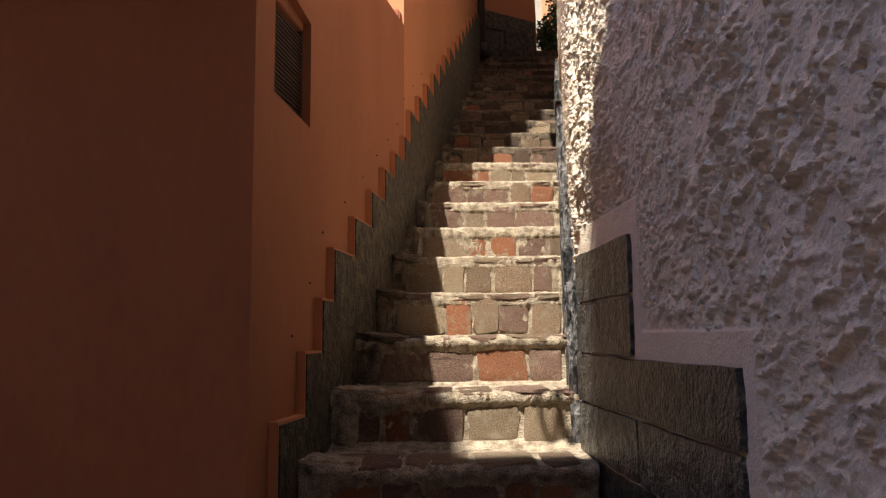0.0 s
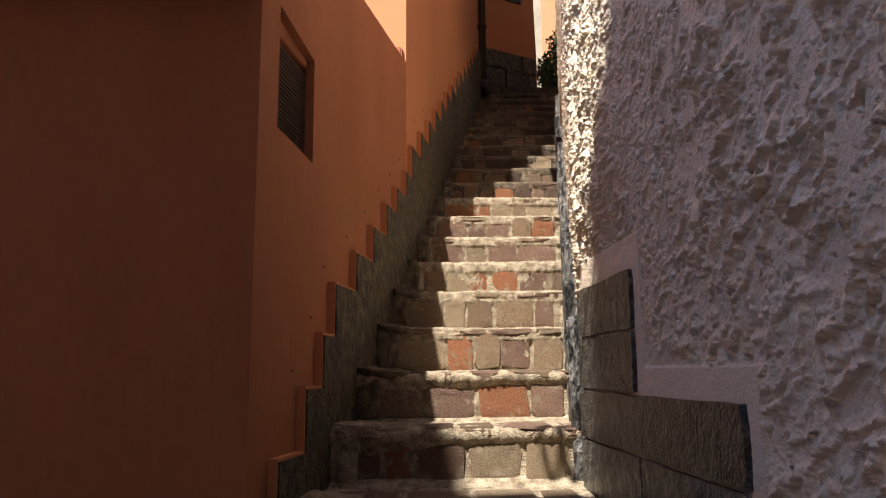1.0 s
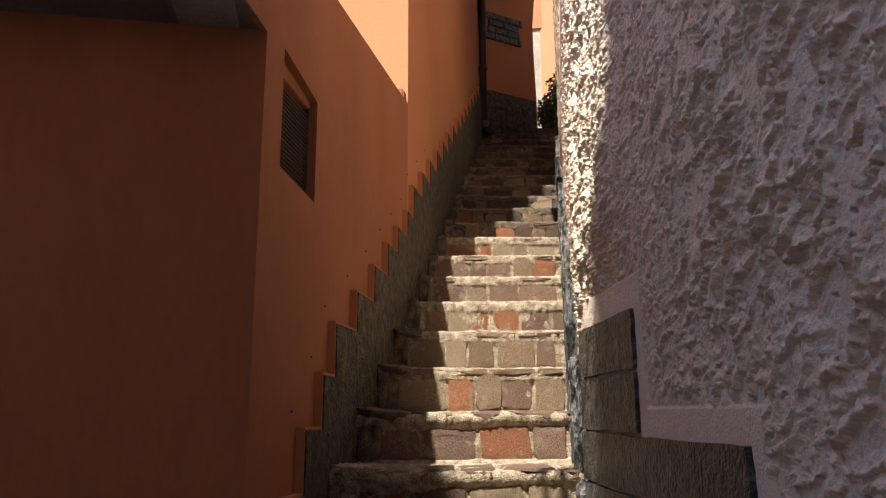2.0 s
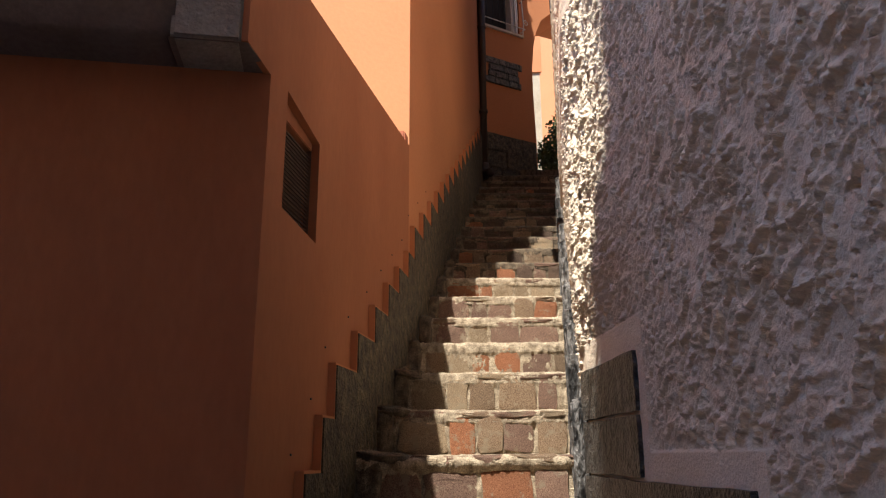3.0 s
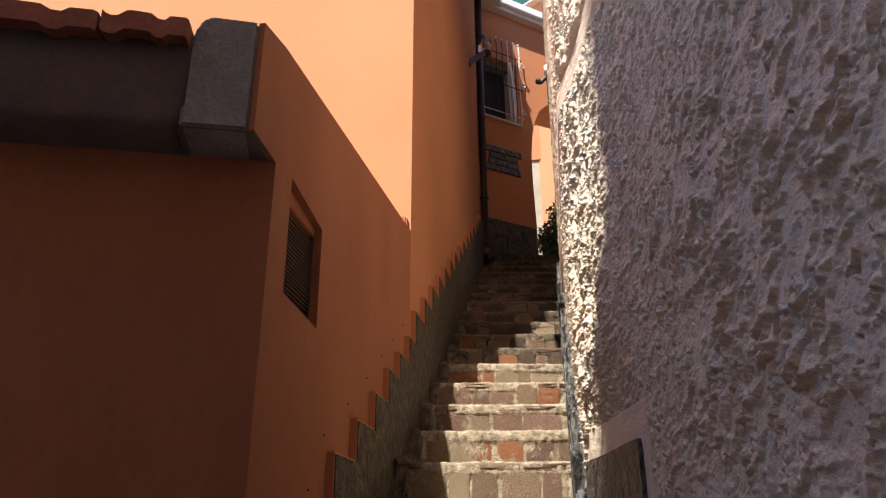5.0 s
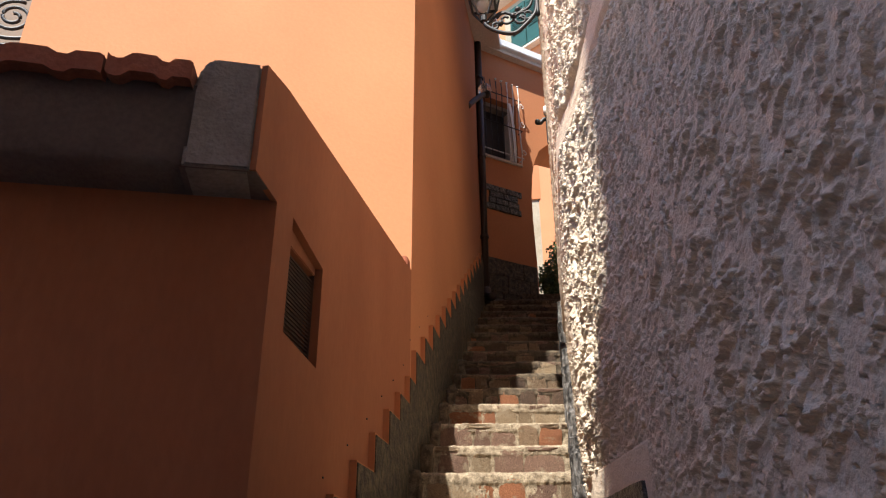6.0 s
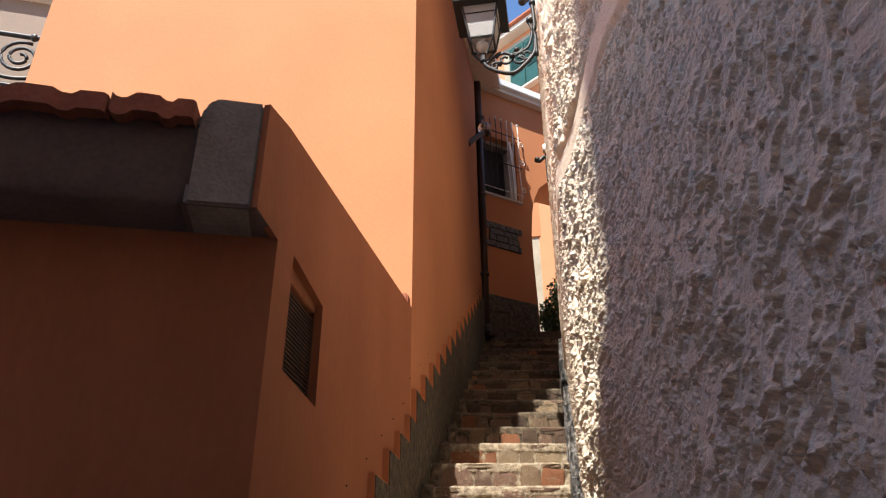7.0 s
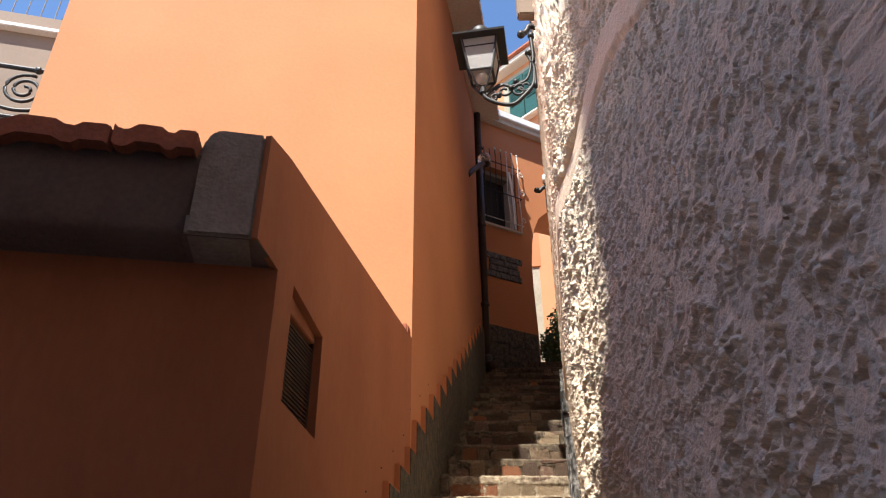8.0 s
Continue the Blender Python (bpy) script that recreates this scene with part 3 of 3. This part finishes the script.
part("pipe_shoe", tube(bmesh.new(), bend([(px.x, px.y, 4.66), (px.x + 0.01, px.y - 0.03, 4.56), (px.x + 0.06, px.y - 0.12, 4.52)], 5), 0.05, 12), BROWN_METAL, pipe, smooth=True)
for z in (5.3, 6.4, 7.6):
    part("pipe_clip", tube(bmesh.new(), [(px.x, px.y, z), (px.x, px.y, z + 0.03)], 0.052, 12), BROWN_METAL, pipe)
glass = bpy.data.materials.new("lamp_glass")
glass.use_nodes = True
gb = glass.node_tree.nodes["Principled BSDF"]
gb.inputs["Base Color"].default_value, gb.inputs["Roughness"].default_value, gb.inputs["Transmission Weight"].default_value = (0.95, 0.94, 0.92, 1), 0.25, 0.85
globe = thing("globe_lamp", "round glass globe lamp on a dark wall arm", "lamp")
part("globe", ball(bmesh.new(), (0.478, 7.2, 7.02), 0.085, 20), glass, globe, "clear glass globe", True)
part("arm", tube(bmesh.new(), bend([(0.255, 6.88, 6.55), (0.34, 7.0, 6.72), (0.43, 7.12, 6.88), (0.47, 7.2, 6.95)], 6), 0.033, 10), BROWN_METAL, globe, smooth=True)
part("cap", ball(bmesh.new(), (0.50, 7.2, 6.96), 0.05, 12), BROWN_METAL, globe, smooth=True)

# ---- passage behind the arch ----
passage = thing("passage_house", "sunlit pale plastered house beyond the arch", "house")
part("wall", cube((-3, 0, 4), (4, 0.3, 7.77), pose(2.0, 11.2, 0, 0, 0, -8)), PALE, passage, "pale yellow plaster")
part("upper_wall", cube((-3, -0.03, 7.77), (4, 0.3, 9.4), pose(2.0, 11.2, 0, 0, 0, -8)), ORANGE, passage)


def leafy(name, label, category, spots, count, size, seed):
    """A shrub: short stems and a crown of many small leaves round the given spots."""
    rng = random.Random(seed)
    ob = thing(name, label, category)
    stems, leaves = bmesh.new(), bmesh.new()
    for s in spots:
        tube(stems, [(s[0], s[1], s[2] - s[3] - 0.25), (s[0] + 0.02, s[1], s[2] - 0.1), (s[0], s[1] + 0.02, s[2] + s[3] * 0.5)], 0.012, 5, 0.4)
        for _ in range(count):
            d = Vector((rng.gauss(0, 1), rng.gauss(0, 1), rng.gauss(0, 1))).normalized() * s[3] * rng.uniform(0.35, 1.1)
            m = Matrix.Translation(Vector(s[:3]) + d) @ Euler((rng.uniform(0, 6.3), rng.uniform(0, 6.3), rng.uniform(0, 6.3))).to_matrix().to_4x4()
            w = size * rng.uniform(0.6, 1.2)
            v = [leaves.verts.new(m @ Vector(p)) for p in ((0, 0, 0), (w * 0.35, w * 0.5, w * 0.1), (0, w * 1.2, 0), (-w * 0.35, w * 0.5, w * 0.1))]
            leaves.faces.new(v[:3]), leaves.faces.new((v[0], v[2], v[3]))
    part("stem", stems, BROWN_METAL, ob)
    part("leaves", leaves, LEAF, ob, "dark green leaves")
    return ob


leafy("shrub", "dark green shrub growing beside the arch", "shrub", [(1.36, 8.75, 5.30, 0.16), (1.50, 8.8, 5.55, 0.17), (1.62, 8.85, 5.75, 0.2), (1.30, 8.7, 5.12, 0.14), (1.6, 8.7, 5.2, 0.25), (1.38, 8.65, 5.0, 0.15), (1.75, 8.9, 5.6, 0.25)], 420, 0.05, 3)

# ---- house on the hill with green shutters ----
hill = thing("hill_house", "orange house with green shutters against the sky", "house")
part("wall", cube((-1.2, 0, 4.7), (3.0, 0.4, 12.55), HILL), LIT_APRICOT, hill)
part("cornice", cube((-1.3, -0.22, 12.55), (3.1, 0.5, 12.68), HILL, 0.02), BEIGE, hill, "cream cornice")
part("roof", cube((-1.3, -0.28, 12.68), (3.1, 0.5, 12.76), HILL, 0.02), TILE, hill, "terracotta roof edge")
shut = part("window", cube((0.50, -0.03, 11.10), (1.62, 0.02, 12.42), HILL, 0.01), PALE, hill, "green louvred shutters in a cream surround")
for x in (0.68, 1.08):
    leaf = part("shutter", cube((x, -0.07, 11.18), (x + 0.38, -0.035, 12.28), HILL, 0.005), GREEN_PAINT, shut)
    part("shutter_recess", cube((x + 0.06, -0.074, 11.55), (x + 0.32, -0.0705, 12.2), HILL), DARK, leaf)
    for i in range(14):
        part("slat", cube((x + 0.05, -0.085, 11.56 + i * 0.046), (x + 0.33, -0.076, 11.58 + i * 0.046), HILL), GREEN_PAINT, leaf)
part("sill", cube((0.4, -0.14, 11.04), (1.8, 0.0, 11.10), HILL, 0.01), BEIGE, shut)
part("balcony_slab", cube((-1.2, -0.5, 10.85), (0.45, 0.0, 10.97), HILL, 0.01), BEIGE, hill)
for i in range(9):
    part("baluster", cube((-0.55 + i * 0.11, -0.45, 10.97), (-0.51 + i * 0.11, -0.41, 11.75), HILL), SHADED_ORANGE, hill)
part("hand_rail", cube((-0.65, -0.47, 11.75), (0.45, -0.39, 11.82), HILL, 0.01), BEIGE, hill)


# ---- wrought iron street lantern on the right wall ----
def street_lantern(name, label, foot, away, length, lamp_turn):
    """A lantern on a scrolled bracket; foot: at the wall; away: unit way out of the wall."""
    ob = thing(name, label, "street lamp")
    out = Vector((*away, 0))

    def at(s, z):
        return Vector(foot) + out * s + Vector((0, 0, z))

    def bar_of(points, r, nm="scroll", steps=10):
        part(nm, tube(bmesh.new(), bend([at(s, z) for s, z in points], steps), r, 8), IRON, ob, smooth=True)

    bar_of([(0.035, 0.36), (0.03, 0.2), (0.03, -0.12)], 0.013, "wall_rod")
    bar_of([(length, -0.10), (length - 0.02, -0.16), (length - 0.10, -0.22), (length * 0.5, -0.245), (0.13, -0.20), (0.05, -0.10), (0.03, 0.02)], 0.014, "lower_arm")
    ball_at = [(0.06, 0.20), (0.03, 0.36)]
    for s, z in ball_at:
        part("knob", ball(bmesh.new(), at(s, z), 0.026, 10), IRON, ob, smooth=True)
    for c, r, st, way, tn in (((length * 0.62, -0.12), 0.062, 0.3, 1, 1.35), ((length * 0.36, -0.13), 0.055, 2.2, -1, 1.3), ((0.10, -0.10), 0.055, 1.5, -1, 1.3), ((length * 0.80, -0.17), 0.035, 3.2, -1, 1.2)):
        part("scroll", tube(bmesh.new(), [at(s, z) for s, z in spiral(c, tn, r, r * 0.25, st, way)], 0.009, 7), IRON, ob, smooth=True)
    bar_of([(length * 0.95, -0.14), (length * 0.7, -0.06), (length * 0.5, -0.085), (length * 0.25, -0.05), (0.06, 0.03), (0.05, 0.12), (0.075, 0.2)], 0.010)
    for s, z in ((length * 0.72, -0.15), (length * 0.5, -0.10), (0.16, -0.05)):
        part("leaf", ball(bmesh.new(), at(s, z), 0.021, 8), IRON, ob, smooth=True)
    m = Matrix.Translation(at(length, -0.10)) @ pose(0, 0, 0, 0, 0, lamp_turn) @ Matrix.Scale(0.9, 4)
    part("stem", tube(bmesh.new(), [m @ Vector((0, 0, -0.02)), m @ Vector((0, 0, 0.03))], 0.024, 10), IRON, ob)

    def ring(w0, z0, w1, z1, t, nm):
        for a in range(4):
            q = m @ pose(0, 0, 0, 0, 0, 90 * a)
            part(nm, tube(bmesh.new(), [q @ Vector((w0, w0, z0)), q @ Vector((w1, w1, z1))], t, 6), IRON, ob)

    def frame_ring(w, z, t):
        part("frame", tube(bmesh.new(), [m @ Vector(p) for p in ((w, w, z), (-w, w, z), (-w, -w, z), (w, -w, z), (w, w, z))], t, 6), IRON, ob)

    ring(0.03, 0.02, 0.088, 0.15, 0.008, "cradle_rod")
    ring(0.088, 0.15, 0.135, 0.44, 0.009, "corner_rod")
    frame_ring(0.088, 0.15, 0.010)
    frame_ring(0.135, 0.44, 0.010)
    frame_ring(0.122, 0.36, 0.005)
    for a in range(4):
        q = m @ pose(0, 0, 0, 0, 0, 90 * a)
        bm = bmesh.new()
        v = [bm.verts.new(q @ Vector(p)) for p in ((-0.084, 0.086, 0.155), (0.084, 0.086, 0.155), (0.13, 0.132, 0.435), (-0.13, 0.132, 0.435))]
        bm.faces.new(v)
        bmesh.ops.solidify(bm, geom=bm.faces[:], thickness=0.003)
        part("pane", bm, FROST, ob, "frosted glass pane")
    bm = bmesh.new()
    tip = [(0.195, 0.43), (0.20, 0.445), (0.12, 0.50), (0.06, 0.525), (0.05, 0.56)]
    rings = [[bm.verts.new(m @ pose(0, 0, 0, 0, 0, 90 * a + 45) @ Vector((w * 1.414, 0, z))) for a in range(4)] for w, z in tip]
    for a, b in zip(rings, rings[1:]):
        for k in range(4):
            bm.faces.new((a[k], a[(k + 1) % 4], b[(k + 1) % 4], b[k]))
    bm.faces.new(rings[0]), bm.faces.new(rings[-1])
    part("roof", bm, IRON, ob, "black sheet metal hood")
    part("finial", ball(bmesh.new(), m @ Vector((0, 0, 0.585)), 0.075, 14), IRON, ob, smooth=True)
    part("bulb", ball(bmesh.new(), m @ Vector((0, 0, 0.13)), 0.045, 12), FROST, ob, smooth=True)
    return ob


FROST = bpy.data.materials.new("frosted_pane")
FROST.use_nodes = True
fb = FROST.node_tree.nodes["Principled BSDF"]
fb.inputs["Base Color"].default_value, fb.inputs["Roughness"].default_value, fb.inputs["Transmission Weight"].default_value = (0.74, 0.73, 0.71, 1), 0.4, 0.4
street_lantern("street_lantern", "black wrought iron street lantern with frosted panes", (0.64, 3.68, 5.04), (-0.988, 0.155), 0.385, -9)
bracket = thing("wall_bracket", "small black iron bracket with a white insulator", "bracket")
part("arm", tube(bmesh.new(), bend([(0.97, 5.6, 5.44), (0.91, 5.6, 5.46), (0.87, 5.6, 5.42), (0.845, 5.6, 5.43)], 6), 0.02, 8), IRON, bracket, smooth=True)
part("knob", ball(bmesh.new(), (0.845, 5.6, 5.43), 0.028, 10), IRON, bracket, smooth=True)
part("rod", tube(bmesh.new(), [(0.935, 5.6, 5.20), (0.935, 5.6, 5.50)], 0.016, 8), IRON, bracket)
part("porcelain", tube(bmesh.new(), [(0.925, 5.58, 5.50), (0.925, 5.58, 5.58)], 0.024, 10), WHITE_PAINT, bracket, smooth=True)

# ---- house on the far left with its balcony ----
side_house = thing("side_house", "beige house with an iron balcony beyond the roof", "house")
SIDE = pose(-4.6, 6.2, 0, 0, 0, 14)
part("wall", cube((-4, 0, 3), (1.5, 0.3, 8.12), SIDE), TAN_SHADE, side_house)
part("cornice", cube((-4, -0.10, 8.12), (1.5, 0.3, 8.18), SIDE, 0.01), WHITE_PAINT, side_house, "white cornice line")
part("parapet", cube((-4, 0.0, 8.182), (1.5, 0.3, 8.42), SIDE), TAN_SHADE, side_house)
for i in range(16):
    part("roof_rail_bar", tube(bmesh.new(), [SIDE @ Vector((-1.4 + i * 0.16, 0.1, 8.42)), SIDE @ Vector((-1.4 + i * 0.16, 0.1, 9.0))], 0.007, 6), GREY, side_house)
part("roof_rail", tube(bmesh.new(), [SIDE @ Vector((-3, 0.1, 8.50)), SIDE @ Vector((1.4, 0.1, 8.50))], 0.014, 8), GREY, side_house)
bal = thing("balcony_rail", "black wrought iron balcony rail with scrolls", "railing")
BAL = pose(-4.6, 5.95, 0, 0, 0, 14)
part("top_rail", tube(bmesh.new(), [BAL @ Vector((-2.5, 0, 7.38)), BAL @ Vector((0.9, 0, 7.38))], 0.028, 8), IRON, bal)
part("bottom_rail", tube(bmesh.new(), [BAL @ Vector((-2.5, 0, 6.70)), BAL @ Vector((0.9, 0, 6.70))], 0.022, 8), IRON, bal)
for c in (-0.55, 0.05):
    for z0, st, way in ((7.08, 1.2, 1),):
        part("scroll", tube(bmesh.new(), [BAL @ Vector((s, -0.01, z)) for s, z in spiral((c, z0), 2.1, 0.215, 0.04, st, way, 40)], 0.020, 7), IRON, bal, smooth=True)
        part("scroll", tube(bmesh.new(), [BAL @ Vector((c - 0.32 + 0.06 * k, -0.01, 6.86 - 0.07 * math.sin(k * 0.32))) for k in range(11)], 0.022, 7), IRON, bal, smooth=True)
part("collar", ball(bmesh.new(), BAL @ Vector((0.12, 0, 7.38)), 0.045, 10), IRON, bal)
part("collar", ball(bmesh.new(), BAL @ Vector((-0.48, 0, 7.38)), 0.045, 10), IRON, bal)
leafy("roof_plant", "dry pale potted plants on the roof terrace", "plant", [(-4.42, 6.35, 8.62, 0.10), (-4.62, 6.35, 8.56, 0.08)], 90, 0.05, 8)

# eave of the right hand house and its fittings over the lane
eave_r = thing("eave_corner", "brown eave corner jutting over the lane", "eave")
part("board", cube((0.455, 3.15, 5.03), (0.62, 3.22, 5.6), None, 0.01), TAN_SHADE, eave_r)
hook = thing("insulator", "black iron hook with a white insulator", "insulator")
part("hook", tube(bmesh.new(), bend([(0.60, 3.2, 4.93), (0.53, 3.2, 4.97), (0.50, 3.2, 4.92), (0.47, 3.2, 4.90)], 6), 0.018, 8), IRON, hook, smooth=True)
part("knob", ball(bmesh.new(), (0.47, 3.2, 4.90), 0.026, 10), IRON, hook, smooth=True)
part("porcelain", tube(bmesh.new(), [(0.57, 3.2, 4.78), (0.57, 3.2, 4.92)], 0.022, 10), WHITE_PAINT, hook, smooth=True)

# ---- unseen blocks behind the eye, across the street, shaped to cast the shade ----
tagged(part("house_across", cube((-6.4, -12, 0), (-2.39, -2.1, 9.9)), BEIGE), "unseen beige block across the street, placed to cast shade", "house")
tall = tagged(part("house_across", cube((-1.61, -12, 0), (7, -2.1, 12.0)), BEIGE), "taller unseen beige block across the street, placed to cast shade", "house")
part("cornice", cube((-1.77, -2.5, 9.0), (-1.612, -2.1, 9.80)), BEIGE, tall)
tagged(part("garden_wall", cube((-2.39, -2.5, 0), (-1.612, -2.1, 9.08)), BEIGE), "unseen wall between the blocks across the street, placed to cast shade", "wall", kind="structure")

tagged(part("house_beside", cube((-14, -2.1, 0), (-5.6, 1.6, 4.6)), BEIGE), "unseen beige block along the street, added to cut sky light", "house")

# unseen loop over the lane, placed to cast the W-shaped shadow on a step
loose = thing("shadow_loop", "unseen black loop, placed to cast the W-shaped shadow on a step", "cable")
HANG = pose(-0.714, -1.394, 2.55)
part("loop", tube(bmesh.new(), bend([HANG @ Vector(p) for p in ((0.298, 2.42, 1.34), (0.312, 2.42, 1.24), (0.334, 2.42, 1.17), (0.352, 2.42, 1.22), (0.362, 2.42, 1.35))], 8), 0.010, 8), IRON, loose, smooth=True)
part("tail", tube(bmesh.new(), bend([HANG @ Vector(p) for p in ((0.362, 2.42, 1.36), (0.372, 2.42, 1.27), (0.392, 2.42, 1.20), (0.41, 2.42, 1.15))], 8), 0.014, 8), IRON, loose, smooth=True)
part("lead", tube(bmesh.new(), bend([HANG @ Vector((0.298, 2.42, 1.34)), HANG @ Vector((0.36, 2.42, 1.37)), (-0.1, 0.95, 4.12), (0.17, 0.9, 4.37)], 8), 0.010, 8), IRON, loose, smooth=True)

# ---- stairs: mortar steps, bricks set in them ----
stairs = thing("stairs", "steep narrow stairs of worn bricks in sandy mortar", "stairs", kind="structure")
LAST = 21
for n in range(-6, LAST):
    y, z = Y0 + n * TREAD, Z0 + n * STEP
    nose = 0.002 if n <= 2 else -0.012
    prof = [(0.030, -STEP - 0.02), (0.022, -STEP + 0.01), (0.020, -0.155), (0.019, -0.14), (0.019, -0.125), (0.019, -0.11), (0.018, -0.095), (0.018, -0.08), (0.017, -0.065), (0.013, -0.053), (0.008, -0.045), (-nose, -0.034), (-nose - 0.004, -0.018), (-nose + 0.004, -0.005), (0.02, 0.0),
            (0.06, 0.001), (0.12, 0.0), (0.2, 0.001), (0.27, 0.003), (0.34, 0.004)]
    xs = np.linspace(left_x(y) - 0.01, right_x(y) + 0.03, 200)
    X = np.repeat(xs[:, None], len(prof), 1)
    A = np.array(prof)
    S = np.concatenate([[0], np.cumsum(np.hypot(*np.diff(A, axis=0).T))])[None, :] + n * 3.7
    bump = 0.005 * layered(X / 0.09, S / 0.07, 70 + n, 3) + 0.006 * layered(X / 0.018, S / 0.016, 170 + n, 3)
    sag = 0.008 * layered(X / 0.5, S * 0 + n, 300, 1)
    face = np.array([1.0] * 13 + [0.6, 0.2] + [0.0] * 5)[None, :]
    P = np.stack([X, y + A[:, 0][None, :] - bump * face + 0.01 * layered(X / 0.4, X * 0 + n * 1.7, 330, 1), z + A[:, 1][None, :] + bump * (1 - face) + sag], -1)
    sheet("step", P, MORTAR if n < 9 else SHADE_MORTAR, stairs, "" if n > -6 else "sandy mortar step with worn edges")
part("landing", cube((left_x(8) - 0.5, Y0 + LAST * TREAD - 0.3, 2.0), (4.0, 16, Z0 + (LAST - 1) * STEP)), SHADE_MORTAR, stairs)
part("stair_core", prism(bmesh.new(), [(0.2, -0.1), (Y0 + LAST * TREAD, stair_z(Y0 + LAST * TREAD) - 0.38), (Y0 + LAST * TREAD, 0.0)], -1.6, 0.5, pose(0, 0, 0, 0, 0, 90)), MORTAR, stairs)

rng = random.Random(4)


def brick_mesh(seed):
    """A worn unit brick: uneven outline, rounded front."""
    r = random.Random(seed)
    base = [(-0.5, -0.36), (-0.42, -0.49), (0.0, -0.5), (0.42, -0.49), (0.5, -0.38), (0.5, 0.0), (0.49, 0.38), (0.42, 0.49), (0.0, 0.5), (-0.42, 0.49), (-0.5, 0.38), (-0.5, 0.0)]
    base = [(x + r.uniform(-0.045, 0.045), z + r.uniform(-0.075, 0.075)) for x, z in base]
    m = bmesh.new()
    back = [m.verts.new((x, 1.0, z)) for x, z in base]
    mid = [m.verts.new((x, 0.25, z)) for x, z in base]
    tilt, lean_in = r.uniform(-0.05, 0.05), r.uniform(-0.05, 0.05)
    front = [m.verts.new((x * 0.97, 0.10 + tilt * x + lean_in * z + r.uniform(-0.03, 0.03), z * 0.96)) for x, z in base]
    inner = [m.verts.new((x * 0.6 + r.uniform(-0.05, 0.05), 0.04 + r.uniform(-0.05, 0.06), z * 0.6 + r.uniform(-0.05, 0.05))) for x, z in base[::2]]
    m.faces.new(inner)
    for i in range(6):
        j = (i + 1) % 6
        m.faces.new((front[2 * i], front[2 * i + 1], inner[i])), m.faces.new((front[2 * i + 1], front[(2 * i + 2) % 12], inner[j], inner[i]))
    for i in range(12):
        j = (i + 1) % 12
        m.faces.new((back[i], back[j], mid[j], mid[i])), m.faces.new((mid[i], mid[j], front[j], front[i]))
    return m


KINDS = [[mesh_of(brick_mesh(10 * k + i), "brick", mt) for i in range(8)] for k, mt in enumerate(BRICKS)]
for n in range(-2, LAST):
    y, z = Y0 + n * TREAD, Z0 + n * STEP
    x, end = left_x(y) + (0.13 if n < 9 else 0.05), right_x(y) - 0.035
    x -= rng.uniform(0, 0.05)
    low, high = -0.175, -0.019
    if n <= 2:
        low, high = -0.176, -0.046
    while x < end - 0.05:
        w = min(rng.choice((rng.uniform(0.075, 0.12), rng.uniform(0.12, 0.20))), end - x)
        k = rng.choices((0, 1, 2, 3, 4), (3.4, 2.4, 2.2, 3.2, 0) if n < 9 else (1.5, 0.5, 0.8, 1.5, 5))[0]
        o = new("brick", KINDS[k][rng.randrange(8)])
        o.parent = stairs
        h = (high - low) * rng.uniform(0.88, 1.02)
        o.matrix_world = pose(x + w / 2, y + (0.0115 if n <= 3 else 0.009) - rng.uniform(0, 0.006), z + (low + high) / 2 + rng.uniform(-0.006, 0.004), rng.uniform(-3, 3), rng.uniform(-2, 2), rng.uniform(-2, 2)) @ Matrix.Diagonal((w, 0.06, h, 1))
        x += w + rng.uniform(0.006, 0.018)
    x = left_x(y) + 0.10
    while x < end - 0.04:      # thin bricks along the nosing
        w = min(rng.uniform(0.10, 0.24), end + 0.02 - x)
        if n <= 2 or rng.random() < 0.4:
            o = new("nosing_brick", KINDS[rng.choice((0, 3, 3, 0, 3, 1))][rng.randrange(8)])
            o.parent = stairs
            o.matrix_world = pose(x + w / 2, y - (0.004 if n <= 2 else -0.006) - rng.uniform(0, 0.004), z - (0.015 if n <= 2 else 0.020) + rng.uniform(-0.003, 0.003), 0, rng.uniform(-1.5, 1.5), rng.uniform(-1, 1)) @ Matrix.Diagonal((w, 0.20 if n <= 2 else 0.09, 0.036 if n <= 2 else 0.026, 1))
        x += w + rng.uniform(0.004, 0.012)
# cement fillets between the dado and the step ends
def fillet(n, at, half, lift):
    m = bmesh.new()
    bmesh.ops.create_icosphere(m, subdivisions=4, radius=1.0)
    for v in m.verts:
        q = v.co.copy()
        d = 1 + 0.22 * noise.noise(q * 1.4 + Vector((n * 5.1, lift, 0))) + 0.10 * noise.noise(q * 4.5 + Vector((n, 3, lift)))
        v.co = Vector([math.copysign(abs(c) ** 0.55, c) * h * d for c, h in zip(q, half)])
    bmesh.ops.transform(m, matrix=pose(*at, 0, 5, 0), verts=m.verts)
    part("cement_fillet", m, MORTAR if n < 2 else SHADE_MORTAR, stairs, smooth=True)


for n in range(-1, 12):
    y, z = Y0 + n * TREAD, Z0 + n * STEP
    big = 1.0 if n < 3 else 0.75
    fillet(n, (left_x(y) + 0.075 * big, y + 0.075, z - 0.085), (0.055 * big, 0.085, 0.105), 0.0)
    if n < 5:
        fillet(n, (left_x(y) + 0.12 * big, y + 0.06, z - 0.006), (0.10 * big, 0.075, 0.022), 7.0)
